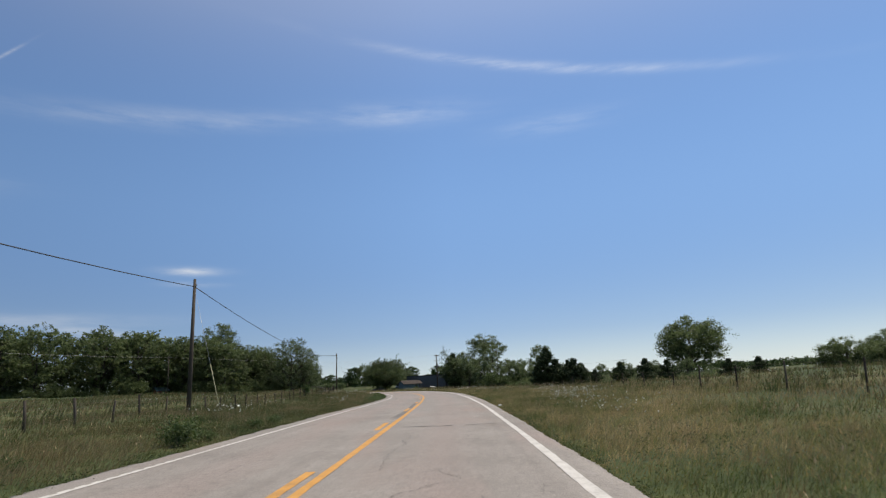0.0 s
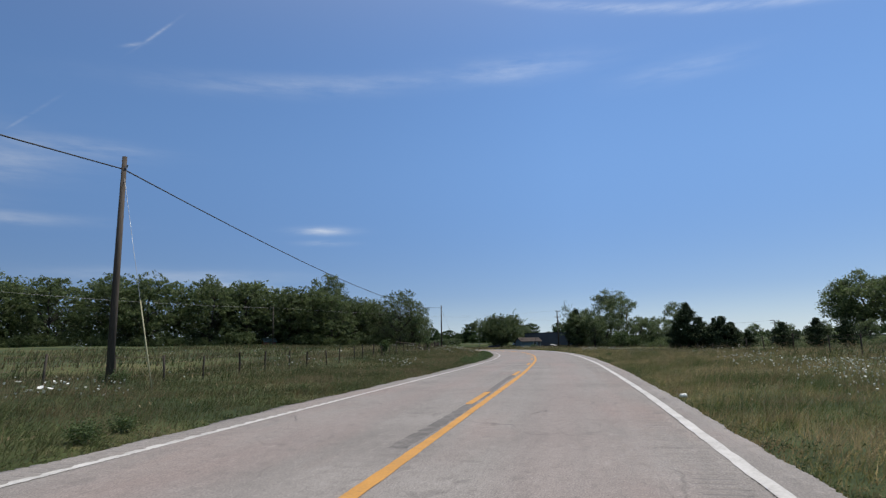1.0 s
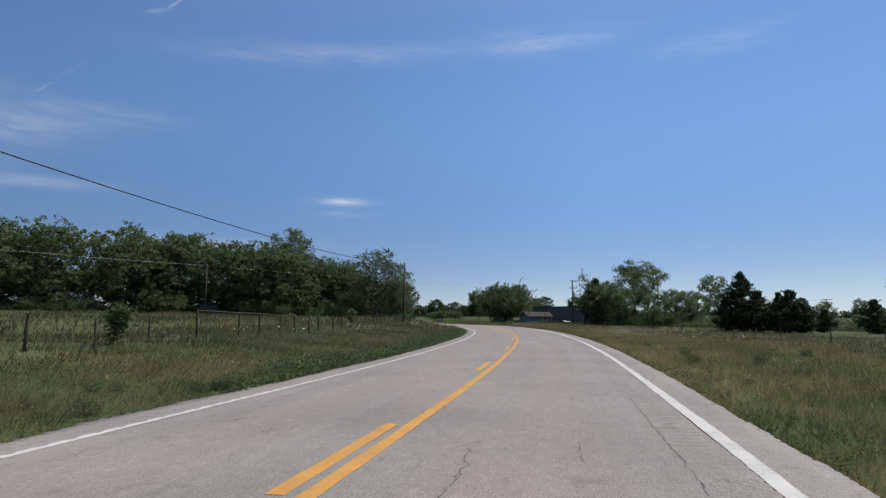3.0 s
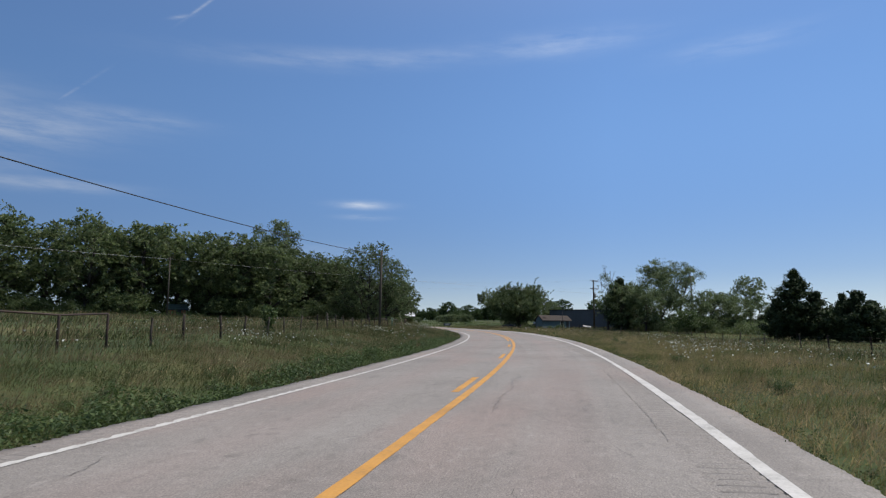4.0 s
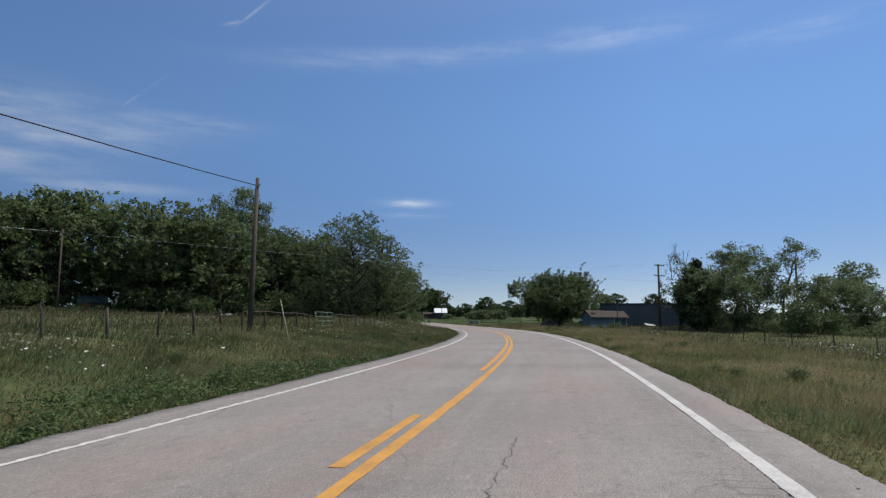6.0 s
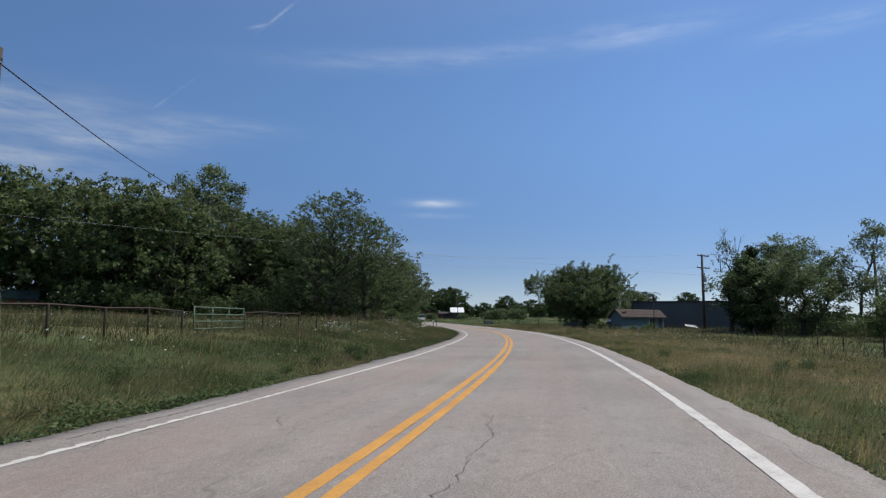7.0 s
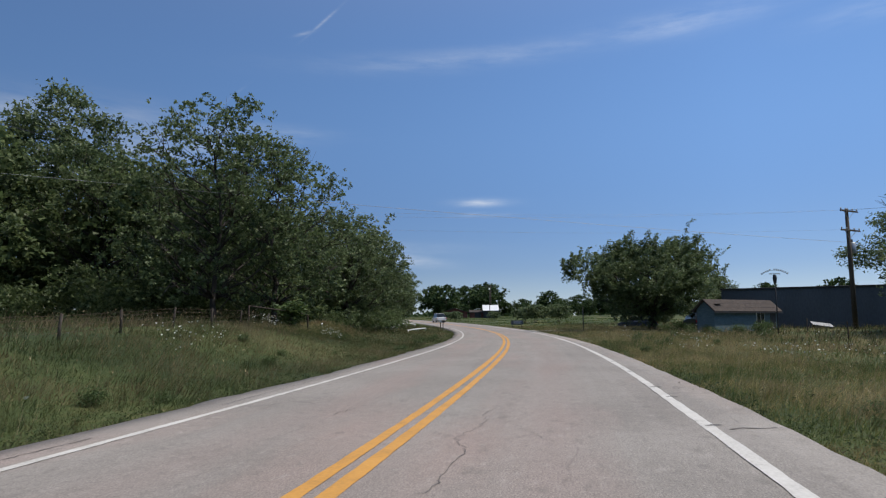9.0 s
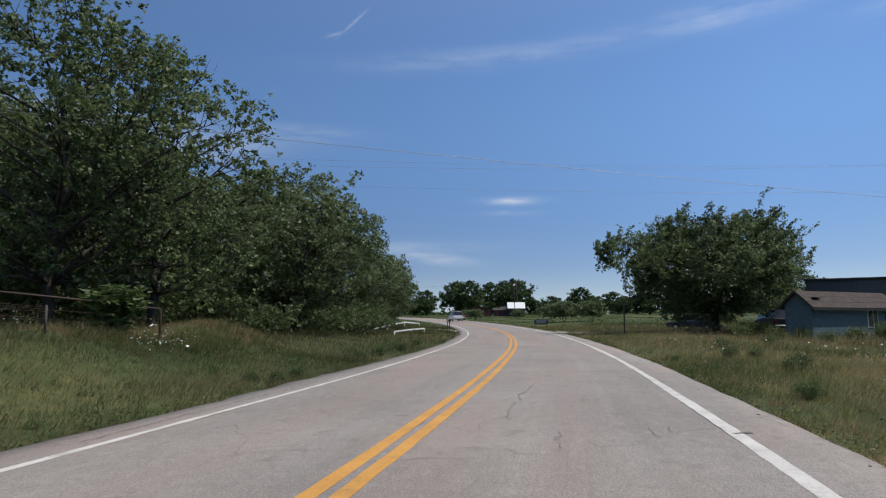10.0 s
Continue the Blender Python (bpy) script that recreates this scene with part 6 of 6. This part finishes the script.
def seed_heads(side, n, seed):
    """Nodding straw-coloured seed heads at the top of the grass."""
    rng = np.random.RandomState(seed)
    s, e = rng.uniform(-2, 205, n), 0.8 + 14 * rng.rand(n) ** 1.3
    d = outside(s, PAVE_L - e if side < 0 else PAVE_R + e)
    q = on_road(s, d)
    z = ground_sd(s, d, q[:, 0], q[:, 1]) + rng.uniform(0.32, 0.68, n) * (0.55 + 0.45 * step(e, 0.5, 2))
    w, ln, k = rng.uniform(0, 2 * math.pi, n), rng.uniform(0.05, 0.12, n), rng.uniform(0.006, 0.012, n)
    c, n2 = np.cos(w), np.sin(w)
    p0 = np.stack([q[:, 0], q[:, 1], z], 1)
    p1 = p0 + np.stack([c * ln * 0.5, n2 * ln * 0.5, ln * 0.75], 1)
    sd = np.stack([-n2 * k, c * k, 0 * k], 1)
    mid = (p0 + p1) / 2
    v = np.stack([p0, mid + sd, p1, mid - sd], 1).reshape(-1, 3)
    tagged(part("seed_heads", mesh_np("seed_heads", v, np.arange(4 * n).reshape(-1, 4)), M_STRAW), "pale seed heads of meadow grass", "grass", kind="stuff")


seed_heads(-1, 6000, 31)
seed_heads(1, 10000, 32)


def herbs(side, n, seed, label):
    """Low leafy plants between the grass, in drifts."""
    rng = np.random.RandomState(seed)
    s = rng.uniform(-3, 212, n)
    e = 14 * rng.rand(n) ** 1.5
    d = outside(s, np.where(side < 0, PAVE_L - 0.1 - e, PAVE_R + 0.1 + e))
    q = on_road(s, d)
    x, y = q[:, 0], q[:, 1]
    drift = np.sin(0.45 * x + 1.5 * np.sin(0.17 * y)) * np.sin(0.33 * y + 1.3 * np.sin(0.29 * x)) + 0.5 * np.sin(1.7 * x + 0.9 * y)
    keep = rng.rand(n) < np.clip(0.55 + 0.5 * drift, 0.12, 1)
    s, d, x, y, e, drift = s[keep], d[keep], x[keep], y[keep], e[keep], drift[keep]
    top = (0.10 + 0.30 * step(e, 0.1, 1.6)) * (1 + 0.35 * drift)
    z = ground_sd(s, d, x, y) + 0.03 + top * rng.rand(len(s)) ** 0.8
    tagged(part("verge_herbs", leaf_mesh("verge_herbs", np.stack([x, y, z], 1), 0.022, rng, 9, 0.07, long=1.9), M_HERB), label, "plants", kind="stuff")


herbs(-1, 17000, 21, "low broad-leaved plants growing through the verge grass")
herbs(1, 13000, 22, "low broad-leaved plants growing through the verge grass")


def wildflowers(n, seed):
    """White flat flower heads on thin stems."""
    rng = np.random.RandomState(seed)
    cs, cd = rng.uniform(2, 205, 70), np.where(rng.rand(70) < 0.5, -1, 1) * (6 + 16 * rng.rand(70))
    drifts = ((35, 9.6), (34, 8.0), (29.3, 7.4), (40.3, 8.2), (26.6, -7.1), (44.3, -5.4), (84.8, -9.1), (101.6, -8.5), (117.7, 12.8), (89.1, 7.2), (82.2, 5.7), (90, 9.2), (139.3, -9), (142.1, -10.5), (164.1, -8.2), (160, -9.6), (24.5, 6.9), (18, 6.6), (166, 9.0), (159, 7.0), (152, -8.4), (155, 8.6))
    cs[:22], cd[:22] = np.array(drifts).T
    k = np.where(rng.rand(n) < 0.3, rng.choice((0, 0, 0, 1, 1, 2, 2, 2, 3, 4, 5, 6, 6, 7, 8, 9, 10, 11, 12, 13, 14, 15, 16, 17, 20, 21), n), rng.randint(0, 70, n))
    tight = np.where(k < 22, np.where((k == 14) | (k == 15), 0.25, 0.55), 1.0)
    s, d = cs[k] + rng.normal(0, 2.2, n) * tight, cd[k] + rng.normal(0, 0.9, n) * tight
    d = np.where(np.abs(d) < 5.3, 5.3 * np.sign(cd[k]), d)
    q = on_road(s, d)
    z = ground_sd(s, d, q[:, 0], q[:, 1]) + rng.uniform(0.35, 0.7, n)
    r = rng.uniform(0.012, 0.034, n) * np.where(rng.rand(n) < 0.12, 1.6, 1) * np.where((s < 35) & (d > 0), 0.7, 1)
    tilt = rng.normal(0, 0.2, (n, 2))
    vs = []
    for e in range(6):
        w = e * math.pi / 3
        dx, dy = np.cos(w) * r, np.sin(w) * r
        vs.append(np.stack([q[:, 0] + dx, q[:, 1] + dy, z + dx * tilt[:, 0] + dy * tilt[:, 1]], 1))
    for e in range(6):
        w = e * math.pi / 3
        dx, dy = np.cos(w) * r * 0.3, np.sin(w) * r * 0.3
        vs.append(np.stack([q[:, 0] + dx, q[:, 1] + dy, z - 0.03 + 0 * dx], 1))
    v = np.stack(vs, 1).reshape(-1, 3)
    base = 12 * np.arange(n)[:, None]
    quads = np.concatenate([base + np.array([[e, (e + 1) % 6, 6 + (e + 1) % 6, 6 + e]]) for e in range(6)] + [base + np.array([[0, 1, 2, 3]]), base + np.array([[0, 3, 4, 5]])], 0)
    tagged(part("wildflowers", mesh_np("wildflowers", v, quads), M_FLOWER), "scattered white flat-topped wildflowers in the grass", "flowers", kind="stuff")


wildflowers(2300, 7)


def edge_weeds(side, n, seed, deep, tall, leaf, s0, s1, label):
    """A ragged fringe of dark leafy weeds along the pavement."""
    rng = np.random.RandomState(seed)
    s = rng.uniform(s0, s1, n)
    bulge = (0.5 if leaf > 0.035 else 0.3) + 0.3 * np.sin(s * 1.1 + 2 * np.sin(s * 0.23)) + 0.3 * np.sin(s * 2.7 + seed) + 0.25 * np.sin(s * 0.31 + 1)
    bulge = np.clip(bulge, 0.08, 1.2) * step(s, s0, s0 + 6) * (1 - step(s, s1 - 6, s1))
    e = deep * bulge * rng.rand(n)
    d = outside(s, np.where(side < 0, PAVE_L - 0.1 - e, PAVE_R + 0.02 + e))
    q = on_road(s, d)
    top = tall * bulge * (0.35 + 0.65 * np.sin(math.pi * np.clip(e / (deep * bulge + 1e-6), 0.05, 0.95)))
    z = ground_sd(s, d, q[:, 0], q[:, 1]) + 0.02 + top * rng.rand(n) ** 0.8
    tagged(part("edge_weeds", leaf_mesh("edge_weeds", np.stack([q[:, 0], q[:, 1], z], 1), leaf, rng, 8, leaf * 2.2, long=1.7), M_WEED if leaf > 0.035 else M_HERB), label, "plants", kind="stuff")


edge_weeds(-1, 6000, 41, 1.6, 0.42, 0.04, 58, 118, "tall dark green broad-leaved weeds along the pavement edge")
edge_weeds(-1, 4800, 42, 0.9, 0.2, 0.023, -2, 205, "low dark green weeds along the pavement edge")
edge_weeds(1, 5600, 43, 0.8, 0.2, 0.022, -2, 205, "low dark green weeds along the pavement edge")

weed = shrub("leafy green weed clump at the edge of the road", 101, 1.0, 0.75, 90, 0.085, M_WEED, name="weed_clump", group="roadside weeds")
wr = random.Random(12)
wspots = []
for k in range(95):
    left = wr.random() < 0.62
    s = wr.uniform(4, 190)
    d = -(4.9 + 2.2 * wr.random() ** 2) if left else 5.2 + 4.5 * wr.random() ** 1.5
    x, y = rd(s, d)
    wspots.append((x, y, wr.uniform(0, 360), wr.uniform(0.35, 0.85) * (1.0 if left else 0.75)))
for k in range(60):
    x, y = rd(wr.uniform(55, 114), -(4.55 + 1.9 * wr.random() ** 1.5))
    wspots.append((x, y, wr.uniform(0, 360), wr.uniform(0.4, 0.95)))
tall_weed = shrub("tall dark leafy weed bush standing in the verge grass", 103, 1.15, 0.8, 230, 0.085, M_WEED, name="weed_bush", group="roadside weeds")
tspots = [(*rd(s, d), 40 * s, k * (1.05 if d > 14 else 1.0)) for s, d, k in ((16.0, -4.75, 0.62), (17.2, -4.6, 0.5), (21.8, -4.7, 0.55), (24.2, -4.75, 0.5), (25.2, -4.9, 0.45), (82.9, -4.85, 0.5), (85.9, -5.0, 0.75), (163.7, -4.95, 0.45), (164.8, -4.9, 0.5), (171.4, -5.2, 0.6), (32.8, -11.0, 0.6), (33.6, -12.2, 0.55), (88, -5.4, 0.5), (92.5, -5.2, 0.5), (97, -5.5, 0.55), (104, -5.3, 0.5), (128.6, -5.6, 0.8), (129.4, -5.4, 0.6), (127.3, -5.1, 0.5), (174.5, -5.3, 0.6), (178.5, -5.2, 0.65), (184, -5.4, 0.6), (70, 6.2, 0.45), (84, 5.7, 0.45), (101, 6.6, 0.45), (139, 5.6, 0.4), (171, 7.2, 0.6), (176.5, 8.5, 0.6), (190, 17.5, 1.0), (191.5, 19.3, 1.2), (188.5, 15.6, 0.9), (186, 18.5, 1.1), (193, 15, 1.1), (195, 17, 1.2), (184, 16, 0.8), (166.5, 7.4, 0.55), (168, 8.2, 0.6), (181, 12, 0.7), (178, 17, 0.8), (187, 20.5, 1.1), (189, 22, 1.2), (192.5, 17.2, 1.0))]
for k in range(34):
    tspots.append((*rd(wr.uniform(60, 172), 5.3 + 6.5 * wr.random() ** 1.4), wr.uniform(0, 360), wr.uniform(0.28, 0.52)))
for k in range(16):
    tspots.append((*rd(wr.uniform(100, 165), -5.3 - 5 * wr.random() ** 1.4), wr.uniform(0, 360), wr.uniform(0.28, 0.48)))
plant(tall_weed, tspots)
for s, d, k in ((128.9, -5.7, 1.0), (129.6, -5.6, 0.8), (174, -6.4, 1.2), (180, -6.0, 1.2), (96, -18, 1.9), (196, 18, 2.2), (193.5, 16, 1.8), (199, 14, 1.5), (190, 17.5, 1.6), (191.5, 19.3, 1.9), (188.5, 15.6, 1.2), (166.5, 7.4, 0.75), (168, 8.2, 0.8), (182, 10.4, 0.8), (179, 17, 1.1), (186, 18.5, 1.6)):
    x, y = rd(s, d)
    wspots.append((x, y, 40 * k, k))
plant(weed, wspots)
